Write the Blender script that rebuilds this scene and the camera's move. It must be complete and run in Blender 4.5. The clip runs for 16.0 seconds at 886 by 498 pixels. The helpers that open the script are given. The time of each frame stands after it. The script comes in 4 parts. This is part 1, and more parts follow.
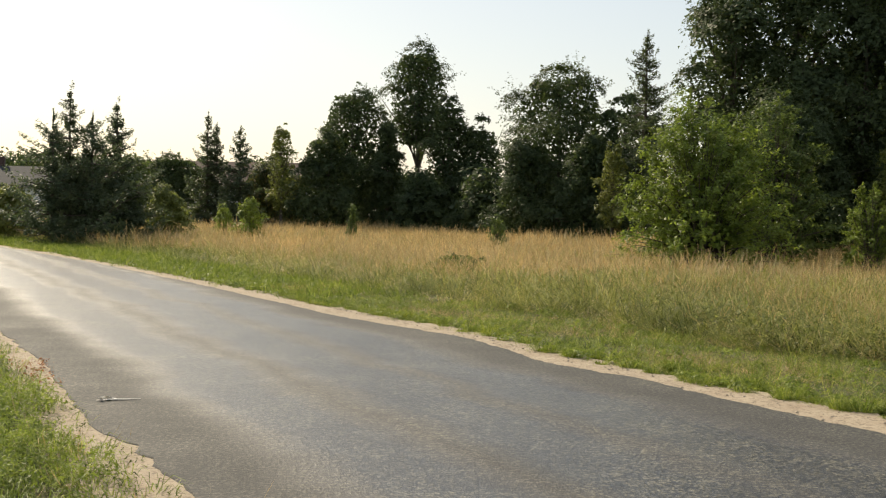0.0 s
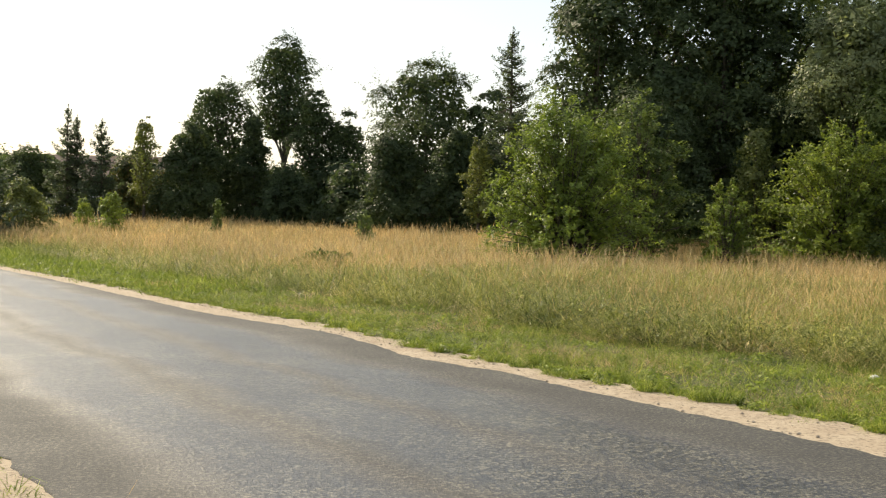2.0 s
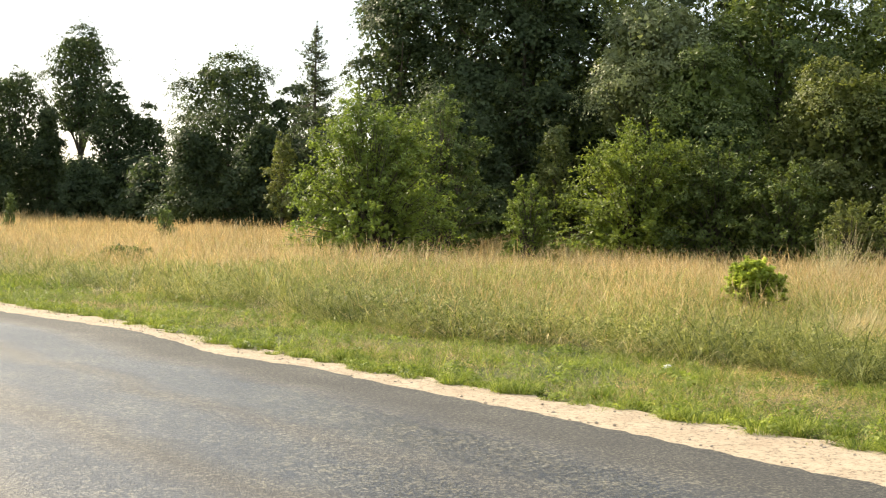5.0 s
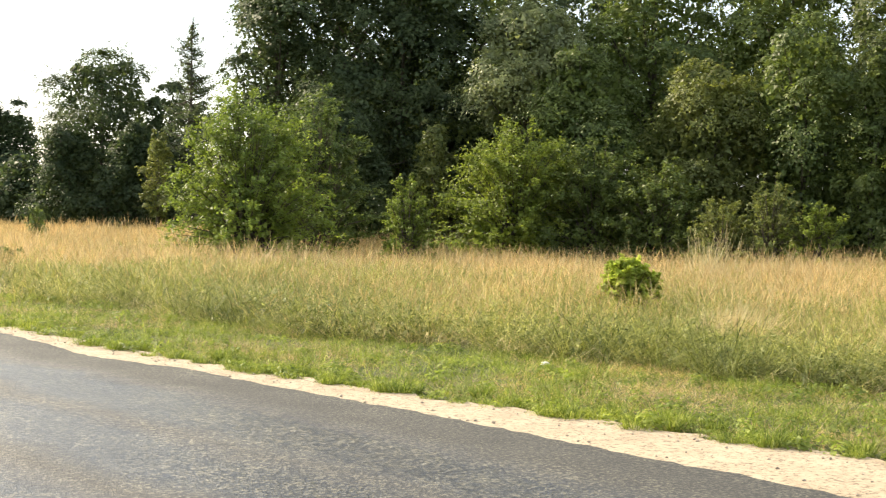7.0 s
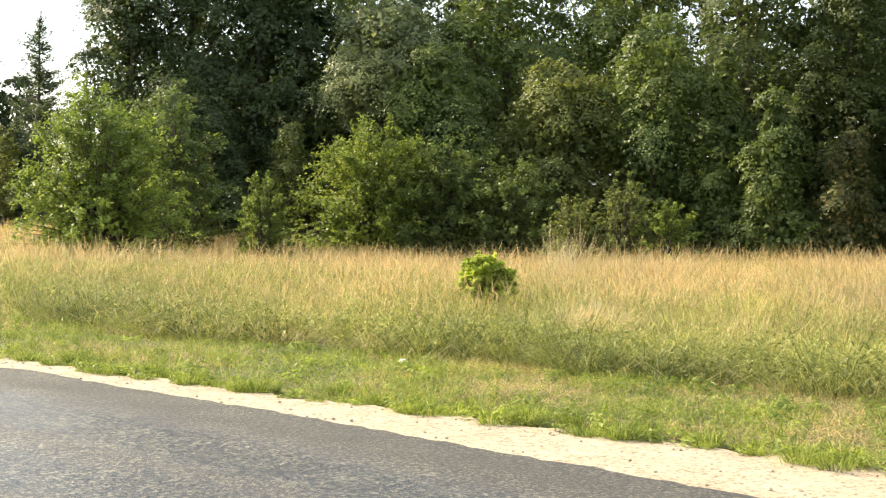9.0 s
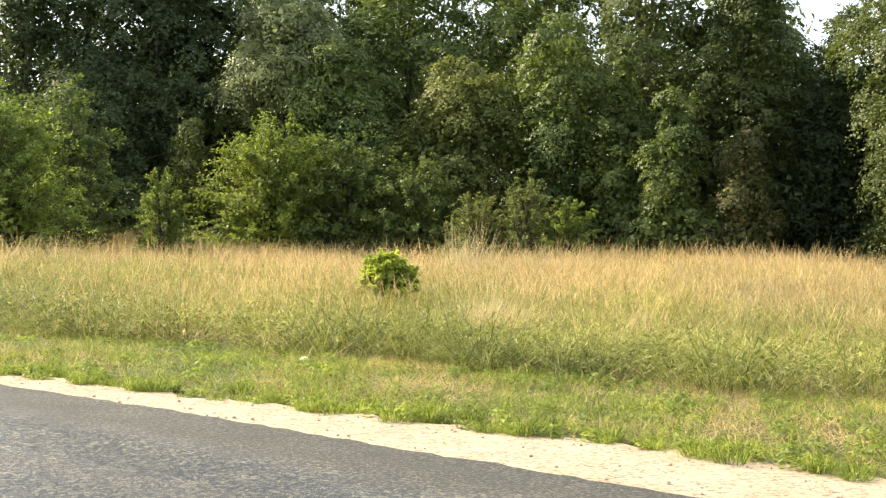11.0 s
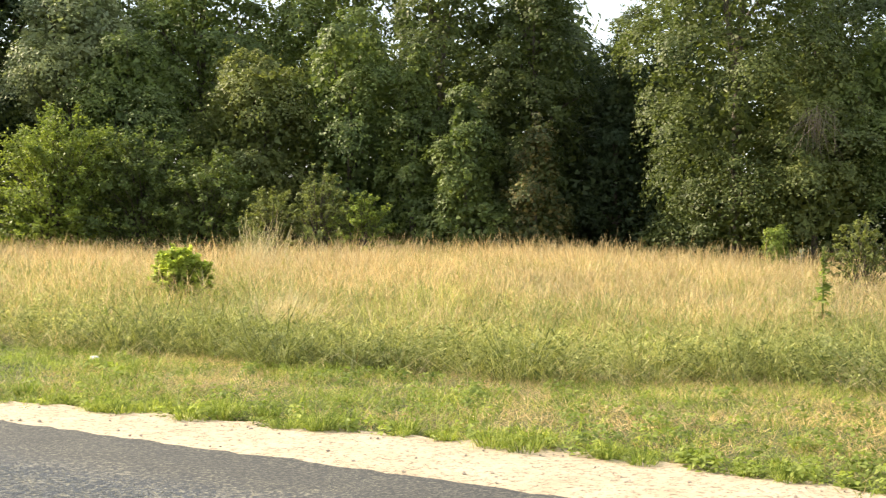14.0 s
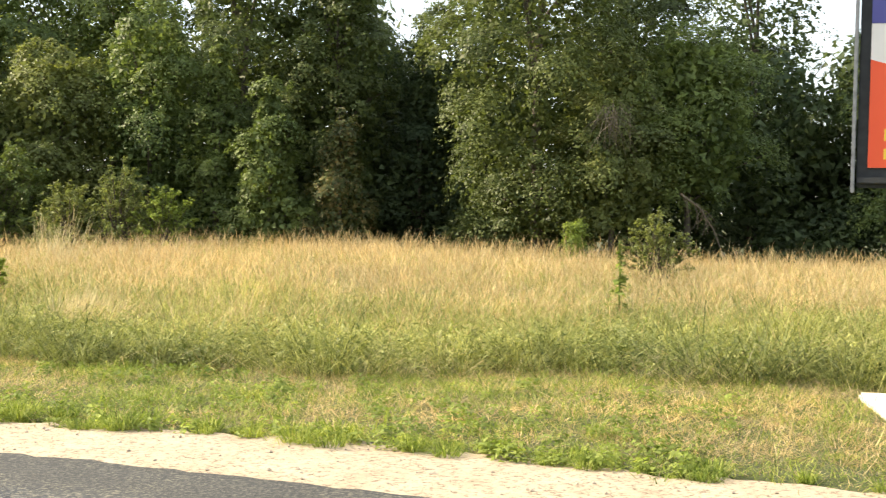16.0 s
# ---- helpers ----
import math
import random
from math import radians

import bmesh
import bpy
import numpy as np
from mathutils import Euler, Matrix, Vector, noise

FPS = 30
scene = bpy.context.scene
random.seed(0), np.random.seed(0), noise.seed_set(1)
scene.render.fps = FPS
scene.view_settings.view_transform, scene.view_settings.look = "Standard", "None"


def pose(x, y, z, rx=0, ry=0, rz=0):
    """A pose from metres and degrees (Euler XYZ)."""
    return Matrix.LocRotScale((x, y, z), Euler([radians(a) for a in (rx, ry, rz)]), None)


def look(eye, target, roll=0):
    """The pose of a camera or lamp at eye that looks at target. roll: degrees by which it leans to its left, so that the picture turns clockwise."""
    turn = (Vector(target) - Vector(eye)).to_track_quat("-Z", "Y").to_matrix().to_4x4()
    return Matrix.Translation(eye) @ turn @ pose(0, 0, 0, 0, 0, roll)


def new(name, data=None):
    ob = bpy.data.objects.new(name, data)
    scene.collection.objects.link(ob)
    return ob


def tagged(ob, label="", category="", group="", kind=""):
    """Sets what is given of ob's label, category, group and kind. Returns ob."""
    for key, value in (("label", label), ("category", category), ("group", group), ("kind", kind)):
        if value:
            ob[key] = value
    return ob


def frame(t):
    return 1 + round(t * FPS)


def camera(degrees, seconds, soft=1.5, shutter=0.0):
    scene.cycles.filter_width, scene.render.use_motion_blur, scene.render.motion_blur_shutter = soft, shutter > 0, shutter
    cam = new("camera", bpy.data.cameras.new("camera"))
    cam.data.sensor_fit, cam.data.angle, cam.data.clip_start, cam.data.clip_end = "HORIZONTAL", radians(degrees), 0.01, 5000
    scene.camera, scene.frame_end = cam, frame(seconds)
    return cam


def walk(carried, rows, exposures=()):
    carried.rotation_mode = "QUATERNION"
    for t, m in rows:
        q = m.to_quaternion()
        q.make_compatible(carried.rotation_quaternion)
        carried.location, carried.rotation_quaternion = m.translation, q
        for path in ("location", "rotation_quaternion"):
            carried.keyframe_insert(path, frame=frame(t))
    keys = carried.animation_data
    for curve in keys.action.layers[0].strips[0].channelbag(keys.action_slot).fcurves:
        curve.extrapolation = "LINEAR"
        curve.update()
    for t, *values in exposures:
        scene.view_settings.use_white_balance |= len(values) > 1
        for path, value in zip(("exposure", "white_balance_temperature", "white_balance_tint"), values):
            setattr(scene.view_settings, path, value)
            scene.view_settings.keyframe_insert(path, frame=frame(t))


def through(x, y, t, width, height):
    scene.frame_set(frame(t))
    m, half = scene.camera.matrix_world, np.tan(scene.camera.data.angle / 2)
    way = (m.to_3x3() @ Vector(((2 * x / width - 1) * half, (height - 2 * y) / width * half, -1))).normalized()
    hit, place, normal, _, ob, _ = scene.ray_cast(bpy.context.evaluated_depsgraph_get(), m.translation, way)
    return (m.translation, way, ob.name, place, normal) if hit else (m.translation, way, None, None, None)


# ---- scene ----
cam = camera(36.62, 16.0, soft=1.2, shutter=0.3)
EYE = 1.6
# t, yaw, pitch, roll: the camera pans to the right on a stand beside the road
ROWS = [
    (0.0, 0.000, -1.689, -1.177), (0.5, -1.397, -1.698, -1.187), (1.0, -3.120, -1.722, -1.222),
    (1.5, -4.421, -1.748, -1.251), (2.0, -5.692, -1.768, -1.270), (2.5, -7.166, -1.775, -1.296),
    (3.0, -8.938, -1.787, -1.316), (3.5, -10.544, -1.782, -1.336), (4.0, -11.959, -1.778, -1.347),
    (6.5, -17.489, -1.771, -1.368), (7.0, -19.228, -1.722, -1.320), (7.5, -20.908, -1.715, -1.288),
    (8.0, -22.469, -1.713, -1.277), (8.5, -23.853, -1.712, -1.259), (9.0, -25.338, -1.679, -1.257),
    (11.5, -30.757, -1.718, -1.331), (12.0, -32.231, -1.721, -1.281), (12.5, -33.630, -1.719, -1.254),
    (13.0, -35.065, -1.730, -1.266), (13.5, -36.433, -1.732, -1.272), (14.0, -38.268, -1.742, -1.241),
    (14.5, -40.298, -1.747, -1.245), (15.0, -42.425, -1.759, -1.283), (15.5, -44.375, -1.774, -1.235),
    (16.0, -46.614, -1.793, -1.255),
]
EXPOSURES = [(0.0, 0.02, 7300, 10), (3.5, 0.70, 7300, 10), (7.0, 1.06, 7300, 10), (9.0, 1.27, 7300, 10), (12.5, 1.30, 7300, 10), (16.0, 1.30, 7300, 10)]
walk(cam, [(t, pose(0, 0, EYE, 90 + pitch, roll, yaw)) for t, yaw, pitch, roll in ROWS], EXPOSURES)

# ---- light: morning sun ahead to the left, hazy sky ----
SUN_AZ, SUN_EL = -34.0, 33.0
sun = new("sun", bpy.data.lights.new("sun", "SUN"))
sun.data.energy, sun.data.angle, sun.data.color = 5.0, radians(0.6), (1.0, 0.91, 0.75)
sun_dir = Vector((math.sin(radians(SUN_AZ)) * math.cos(radians(SUN_EL)), math.cos(radians(SUN_AZ)) * math.cos(radians(SUN_EL)), math.sin(radians(SUN_EL))))
sun.matrix_world = look(sun_dir * 60, (0, 0, 0))
world = bpy.data.worlds.new("sky")
world.use_nodes = True
scene.world = world
wn = world.node_tree.nodes
sky = wn.new("ShaderNodeTexSky")
sky.sky_type, sky.sun_disc = "NISHITA", False
sky.sun_elevation, sky.sun_rotation = radians(SUN_EL), radians(SUN_AZ)
sky.dust_density, sky.air_density, sky.ozone_density = 1.2, 1.0, 1.0
wn["Background"].inputs["Strength"].default_value = 0.115
haze = wn.new("ShaderNodeMix")
haze.data_type = "RGBA"
haze.inputs[0].default_value, haze.inputs[7].default_value = 0.40, (7.2, 8.1, 9.4, 1)
world.node_tree.links.new(sky.outputs[0], haze.inputs[6])
world.node_tree.links.new(haze.outputs[2], wn["Background"].inputs["Color"])

# ---- plan: s runs along the road away from the camera, q across it ----
ROAD_AZ = 23.9
QX, QY = math.cos(radians(ROAD_AZ)), math.sin(radians(ROAD_AZ))


def plan(q, s):
    """World x, y of a place q metres across and s metres along the road."""
    return q * QX - s * QY, q * QY + s * QX


def spot(az, d):
    """World x, y of a place d metres off in the compass direction az (clockwise from +y)."""
    return d * math.sin(radians(az)), d * math.cos(radians(az))


def bend(s):
    """How far the lane swings to the near side on its way off."""
    return -0.0018 * np.clip(np.asarray(s, float) - 18, 0, 70) ** 2


def lump(q, s):
    """Height of the field's ground."""
    x, y = q * 0.11, s * 0.11
    rise = np.clip((np.asarray(q, float) - 8.0) / 6.0, 0, 1)
    return rise * (0.09 * np.sin(x * 2.1 + 1.3 * np.sin(y * 1.7)) + 0.07 * np.sin(y * 2.9 + x) + 0.02) - 0.01


# ---- mesh helpers ----


def mesh_of(name, verts, faces, material, smooth=False):
    """A mesh from an (n, 3) array and an (m, k) array of faces."""
    me = bpy.data.meshes.new(name)
    verts, faces = np.asarray(verts, np.float32), np.asarray(faces, np.int32)
    m, k = faces.shape
    me.vertices.add(len(verts))
    me.vertices.foreach_set("co", verts.ravel())
    me.loops.add(m * k)
    me.loops.foreach_set("vertex_index", faces.ravel())
    me.polygons.add(m)
    me.polygons.foreach_set("loop_start", np.arange(0, m * k, k, dtype=np.int32))
    me.polygons.foreach_set("use_smooth", np.full(m, smooth))
    me.update(calc_edges=True)
    me.materials.append(material)
    return me


def part_np(name, verts, faces, material, parent=None, label="", smooth=False):
    ob = new(name, mesh_of(name, verts, faces, material, smooth))
    ob.parent = parent
    return tagged(ob, label)


def part(name, bm, material, parent=None, label="", smooth=False):
    me = bpy.data.meshes.new(name)
    for f in bm.faces:
        f.smooth = smooth
    bm.to_mesh(me)
    bm.free()
    me.materials.append(material)
    ob = new(name, me)
    ob.parent = parent
    return tagged(ob, label)


def thing(name, x, y, z=0.0, turn=0.0):
    ob = new(name)
    ob.matrix_world = pose(x, y, z, 0, 0, turn)
    return ob


def box(bm, size, at, bevel=0.0):
    made = bmesh.ops.create_cube(bm, size=1.0, matrix=Matrix.Translation(at) @ Matrix.Diagonal((*size, 1)))
    if bevel:
        edges = list({e for v in made["verts"] for e in v.link_edges})
        bmesh.ops.bevel(bm, geom=edges, offset=bevel, segments=2, affect="EDGES")
    return bm


def unit(a):
    return a / np.maximum(np.linalg.norm(a, axis=-1, keepdims=True), 1e-9)


def leaves(centers, normals, length, width, rng, droop=0.0):
    """Small pointed leaves: (n, 3) centres and facings. Returns verts and faces."""
    n = len(centers)
    ax = unit(np.cross(normals, rng.normal(size=(n, 3))))
    ax[:, 2] -= droop
    ax = unit(ax)
    side = unit(np.cross(normals, ax))
    L, W = length[:, None] * 0.5, width[:, None] * 0.5
    skew = rng.random((n, 1)) - 0.5
    v = np.empty((n, 3, 3))
    v[:, 0] = centers - ax * L * (0.75 + 0.4 * skew) + side * W
    v[:, 1] = centers + ax * L + side * W * skew
    v[:, 2] = centers - ax * L * (0.75 - 0.4 * skew) - side * W
    return v.reshape(-1, 3), np.arange(n * 3).reshape(n, 3)


def tube(points, radii, sides=6):
    """A tapered tube along points: verts and quads."""
    pts, out, faces = [Vector(p) for p in points], [], []
    for i, p in enumerate(pts):
        d = (pts[min(i + 1, len(pts) - 1)] - pts[max(i - 1, 0)]).normalized()
        a = d.cross(Vector((0.31, 0.95, 0.02))).normalized()
        b = d.cross(a)
        for k in range(sides):
            w = 2 * math.pi * k / sides
            out.append(p + (a * math.cos(w) + b * math.sin(w)) * radii[i])
        if i:
            o = (i - 1) * sides
            faces += [(o + k, o + (k + 1) % sides, o + sides + (k + 1) % sides, o + sides + k) for k in range(sides)]
    return [tuple(v) for v in out], faces


def join_tubes(tubes):
    verts, faces = [], []
    for v, f in tubes:
        o = len(verts)
        verts += v
        faces += [tuple(i + o for i in q) for q in f]
    return verts, faces


# ---- materials ----
def material(name):
    m = bpy.data.materials.new(name)
    m.use_nodes = True
    nt = m.node_tree
    return m, nt, nt.nodes["Principled BSDF"]


def ramp(nt, source, stops):
    r = nt.nodes.new("ShaderNodeValToRGB")
    e = r.color_ramp.elements
    while len(e) < len(stops):
        e.new(0.5)
    for el, (p, c) in zip(e, stops):
        el.position, el.color = p, (*c, 1)
    nt.links.new(source, r.inputs["Fac"])
    return r.outputs["Color"]


def noise_tex(nt, scale, detail=4.0, coord="Object", rough=0.55, stretch=None):
    c = nt.nodes.new("ShaderNodeTexCoord")
    t = nt.nodes.new("ShaderNodeTexNoise")
    t.inputs["Scale"].default_value, t.inputs["Detail"].default_value, t.inputs["Roughness"].default_value = scale, detail, rough
    if stretch:
        mp = nt.nodes.new("ShaderNodeMapping")
        mp.inputs["Rotation"].default_value = (0, 0, radians(stretch[1]))
        mp.inputs["Scale"].default_value = stretch[0]
        nt.links.new(c.outputs[coord], mp.inputs["Vector"])
        nt.links.new(mp.outputs[0], t.inputs["Vector"])
    else:
        nt.links.new(c.outputs[coord], t.inputs["Vector"])
    return t.outputs["Fac"]


def blend(nt, fac, a, b, mode="MIX"):
    m = nt.nodes.new("ShaderNodeMix")
    m.data_type, m.blend_type = "RGBA", mode
    for sock, val in ((m.inputs[0], fac), (m.inputs[6], a), (m.inputs[7], b)):
        if hasattr(val, "is_linked"):
            nt.links.new(val, sock)
        else:
            sock.default_value = val if isinstance(val, (int, float)) else (*val, 1)
    return m.outputs[2]


def bump(nt, bsdf, height, strength, distance):
    b = nt.nodes.new("ShaderNodeBump")
    b.inputs["Strength"].default_value, b.inputs["Distance"].default_value = strength, distance
    nt.links.new(height, b.inputs["Height"])
    nt.links.new(b.outputs[0], bsdf.inputs["Normal"])


def leaf_material(name, dark, mid, light, through=0.4, rough=0.5, patch=0.35, gloss=0.18, glow=(1.2, 1.25, 0.8)):
    """Foliage: each leaf has its own tone, light shines partly through it."""
    m, nt, bsdf = material(name)
    geo = nt.nodes.new("ShaderNodeNewGeometry")
    col = ramp(nt, geo.outputs["Random Per Island"], [(0.0, dark), (0.55, mid), (1.0, light)])
    big = ramp(nt, noise_tex(nt, patch, 3.0), [(0.3, (0.72, 0.75, 0.75)), (0.7, (1.2, 1.12, 0.95))])
    col = blend(nt, 1.0, col, big, "MULTIPLY")
    tufts = ramp(nt, noise_tex(nt, patch * 8, 2.0), [(0.32, (0.7, 0.72, 0.72)), (0.68, (1.28, 1.22, 1.12))])
    col = blend(nt, 1.0, col, tufts, "MULTIPLY")
    info = nt.nodes.new("ShaderNodeObjectInfo")
    tone = ramp(nt, info.outputs["Random"], [(0.0, (0.95, 0.98, 1.0)), (1.0, (1.05, 1.03, 0.96))])
    col = blend(nt, 1.0, col, tone, "MULTIPLY")
    nt.links.new(col, bsdf.inputs["Base Color"])
    bsdf.inputs["Roughness"].default_value = rough
    bsdf.inputs["Specular IOR Level"].default_value = gloss
    tr = nt.nodes.new("ShaderNodeBsdfTranslucent")
    warm = blend(nt, 1.0, col, glow, "MULTIPLY")
    nt.links.new(warm, tr.inputs["Color"])
    mix = nt.nodes.new("ShaderNodeMixShader")
    mix.inputs[0].default_value = through
    nt.links.new(bsdf.outputs[0], mix.inputs[1])
    nt.links.new(tr.outputs[0], mix.inputs[2])
    nt.links.new(mix.outputs[0], nt.nodes["Material Output"].inputs["Surface"])
    return m


def plain(name, low, high, scale, rough, metal=0.0, relief=0.0, detail=5.0):
    m, nt, bsdf = material(name)
    f = noise_tex(nt, scale, detail)
    nt.links.new(ramp(nt, f, [(0.3, low), (0.7, high)]), bsdf.inputs["Base Color"])
    bsdf.inputs["Roughness"].default_value, bsdf.inputs["Metallic"].default_value = rough, metal
    if relief:
        bump(nt, bsdf, f, 0.6, relief)
    return m


def wheel_tracks(nt, centres, width):
    """0 to 1 over the worn bands that run along the lane at these distances across it."""
    c = nt.nodes.new("ShaderNodeTexCoord")
    dot = nt.nodes.new("ShaderNodeVectorMath")
    dot.operation = "DOT_PRODUCT"
    dot.inputs[1].default_value = (QX, QY, 0)
    nt.links.new(c.outputs["Object"], dot.inputs[0])
    wob = noise_tex(nt, 0.35, 3.0)
    total = None
    for q in centres:
        off = nt.nodes.new("ShaderNodeMath")
        off.operation = "MULTIPLY_ADD"
        off.inputs[1].default_value, off.inputs[2].default_value = 1.1, -q - 0.55
        nt.links.new(wob, off.inputs[0])
        add = nt.nodes.new("ShaderNodeMath")
        nt.links.new(dot.outputs["Value"], add.inputs[0])
        nt.links.new(off.outputs[0], add.inputs[1])
        dist_q = nt.nodes.new("ShaderNodeMath")
        dist_q.operation = "ABSOLUTE"
        nt.links.new(add.outputs[0], dist_q.inputs[0])
        r = nt.nodes.new("ShaderNodeMapRange")
        r.interpolation_type = "SMOOTHSTEP"
        r.inputs["From Min"].default_value, r.inputs["From Max"].default_value = width, 0.0
        nt.links.new(dist_q.outputs[0], r.inputs["Value"])
        if total is None:
            total = r.outputs[0]
        else:
            m = nt.nodes.new("ShaderNodeMath")
            m.operation = "MAXIMUM"
            nt.links.new(total, m.inputs[0])
            nt.links.new(r.outputs[0], m.inputs[1])
            total = m.outputs[0]
    return total


def asphalt_material():
    m, nt, bsdf = material("asphalt")
    grit, pebble = noise_tex(nt, 64.0, 2.0, rough=0.8), noise_tex(nt, 31.0, 2.0, rough=0.8)
    stains = noise_tex(nt, 0.42, 5.0, stretch=((2.0, 0.6, 1), -ROAD_AZ), rough=0.62)
    patches = noise_tex(nt, 0.75, 4.0, stretch=((0.7, 1.5, 1), -ROAD_AZ), rough=0.6)
    streak = noise_tex(nt, 2.2, 4.0)
    worn = wheel_tracks(nt, (3.0, 4.3, 5.4), 0.95)
    mixed = blend(nt, 0.55, grit, pebble)
    base = ramp(nt, mixed, [(0.41, (0.005, 0.005, 0.004)), (0.485, (0.021, 0.020, 0.016)), (0.525, (0.060, 0.056, 0.040)), (0.59, (0.215, 0.200, 0.142))])
    shade = ramp(nt, stains, [(0.32, (0.60, 0.60, 0.60)), (0.5, (1.0, 1.0, 1.0)), (0.68, (1.35, 1.34, 1.30))])
    shade2 = ramp(nt, streak, [(0.35, (0.84, 0.84, 0.84)), (0.65, (1.12, 1.12, 1.12))])
    shade3 = ramp(nt, patches, [(0.36, (0.82, 0.82, 0.82)), (0.56, (1.0, 1.0, 1.0)), (0.64, (1.30, 1.28, 1.24))])
    col = blend(nt, 1.0, blend(nt, 1.0, base, shade, "MULTIPLY"), shade2, "MULTIPLY")
    col = blend(nt, 1.0, col, shade3, "MULTIPLY")
    col = blend(nt, 1.0, col, ramp(nt, worn, [(0.0, (0.50, 0.495, 0.48)), (1.0, (1.18, 1.13, 1.10))]), "MULTIPLY")
    nt.links.new(col, bsdf.inputs["Base Color"])
    gloss = blend(nt, 0.62, blend(nt, 0.5, stains, patches), worn)
    r = nt.nodes.new("ShaderNodeMapRange")
    r.inputs["To Min"].default_value, r.inputs["To Max"].default_value = 0.86, 0.36
    r.inputs["From Min"].default_value, r.inputs["From Max"].default_value = 0.16, 0.70
    nt.links.new(gloss, r.inputs["Value"])
    nt.links.new(r.outputs[0], bsdf.inputs["Roughness"])
    bsdf.inputs["Specular IOR Level"].default_value = 0.8
    bump(nt, bsdf, mixed, 0.8, 0.012)
    return m


def sand_material():
    m, nt, bsdf = material("sand")
    fine, mid = noise_tex(nt, 26.0, 4.0, rough=0.75), noise_tex(nt, 2.2, 6.0, rough=0.65)
    a = ramp(nt, mid, [(0.26, (0.26, 0.185, 0.12)), (0.38, (0.36, 0.28, 0.19)), (0.7, (0.435, 0.355, 0.25))])
    b = ramp(nt, fine, [(0.38, (0.40, 0.37, 0.34)), (0.47, (1.0, 1.0, 1.0)), (0.7, (1.15, 1.15, 1.15))])
    nt.links.new(blend(nt, 1.0, a, b, "MULTIPLY"), bsdf.inputs["Base Color"])
    bsdf.inputs["Roughness"].default_value = 0.9
    bump(nt, bsdf, blend(nt, 0.5, fine, mid), 0.8, 0.02)
    return m


def soil_material():
    m, nt, bsdf = material("turf_soil")
    f, g = noise_tex(nt, 0.9, 6.0), noise_tex(nt, 25.0, 4.0)
    a = ramp(nt, f, [(0.3, (0.05, 0.065, 0.018)), (0.5, (0.09, 0.10, 0.03)), (0.7, (0.16, 0.13, 0.06))])
    b = ramp(nt, g, [(0.3, (0.5, 0.5, 0.5)), (0.7, (1.2, 1.2, 1.2))])
    nt.links.new(blend(nt, 1.0, a, b, "MULTIPLY"), bsdf.inputs["Base Color"])
    bsdf.inputs["Roughness"].default_value = 0.95
    bump(nt, bsdf, g, 0.9, 0.05)
    return m


ASPHALT, SAND, SOIL = asphalt_material(), sand_material(), soil_material()
BARK = plain("bark", (0.05, 0.04, 0.03), (0.14, 0.115, 0.085), 9.0, 0.9, relief=0.03)
DEADWOOD = plain("dead_wood", (0.10, 0.078, 0.055), (0.20, 0.16, 0.115), 12.0, 0.9, relief=0.01)
LEAF_DARK = leaf_material("leaf_dark", (0.061, 0.086, 0.047), (0.082, 0.115, 0.063), (0.107, 0.150, 0.082), 0.36, 0.50, gloss=0.12)
LEAF_DEEP = leaf_material("leaf_deep", (0.078, 0.102, 0.040), (0.104, 0.136, 0.054), (0.136, 0.177, 0.070), 0.36, 0.50, gloss=0.20)
LEAF_MID = leaf_material("leaf_mid", (0.112, 0.150, 0.055), (0.150, 0.200, 0.074), (0.195, 0.260, 0.096), 0.40, 0.50, gloss=0.24)
LEAF_OLIVE = leaf_material("leaf_olive", (0.146, 0.169, 0.065), (0.195, 0.225, 0.086), (0.254, 0.293, 0.112), 0.40, 0.50, gloss=0.24)
LEAF_BRIGHT = leaf_material("leaf_bright", (0.169, 0.217, 0.058), (0.225, 0.290, 0.078), (0.293, 0.377, 0.101), 0.44, 0.50, gloss=0.24)
LEAF_LIME = leaf_material("leaf_lime", (0.29, 0.37, 0.075), (0.49, 0.57, 0.14), (0.66, 0.70, 0.24), 0.50, 0.50)
LEAF_WEED = leaf_material("leaf_weed", (0.150, 0.205, 0.050), (0.235, 0.305, 0.080), (0.340, 0.400, 0.130), 0.44, 0.55)
LEAF_SILVER = leaf_material("leaf_silver", (0.185, 0.220, 0.130), (0.242, 0.285, 0.170), (0.315, 0.365, 0.220), 0.36, 0.50, gloss=0.24)
LEAF_RUST = leaf_material("leaf_rust", (0.085, 0.108, 0.050), (0.122, 0.148, 0.065), (0.260, 0.195, 0.090), 0.36, 0.50, gloss=0.24)
NEEDLE = leaf_material("needle", (0.085, 0.112, 0.080), (0.112, 0.148, 0.105), (0.146, 0.192, 0.136), 0.36, 0.50, gloss=0.15)
GRASS_GREEN = leaf_material("grass_green", (0.090, 0.140, 0.025), (0.215, 0.290, 0.062), (0.450, 0.490, 0.170), 0.34, 0.55, patch=0.8)
GRASS_FIELD = leaf_material("grass_field", (0.120, 0.150, 0.042), (0.275, 0.305, 0.092), (0.580, 0.570, 0.250), 0.32, 0.55, patch=0.35, glow=(1.05, 1.08, 0.9))
# green darkened to carry the shade on the meadow's front; edge sprigs share it
GRASS_SHADED = leaf_material("grass_shaded", (0.052, 0.074, 0.025), (0.145, 0.180, 0.060), (0.410, 0.420, 0.190), 0.34, 0.55, patch=0.6)
GRASS_DRY = leaf_material("grass_dry", (0.405, 0.285, 0.148), (0.608, 0.462, 0.265), (0.790, 0.660, 0.435), 0.34, 0.55, patch=0.25, glow=(1.06, 1.02, 0.95))
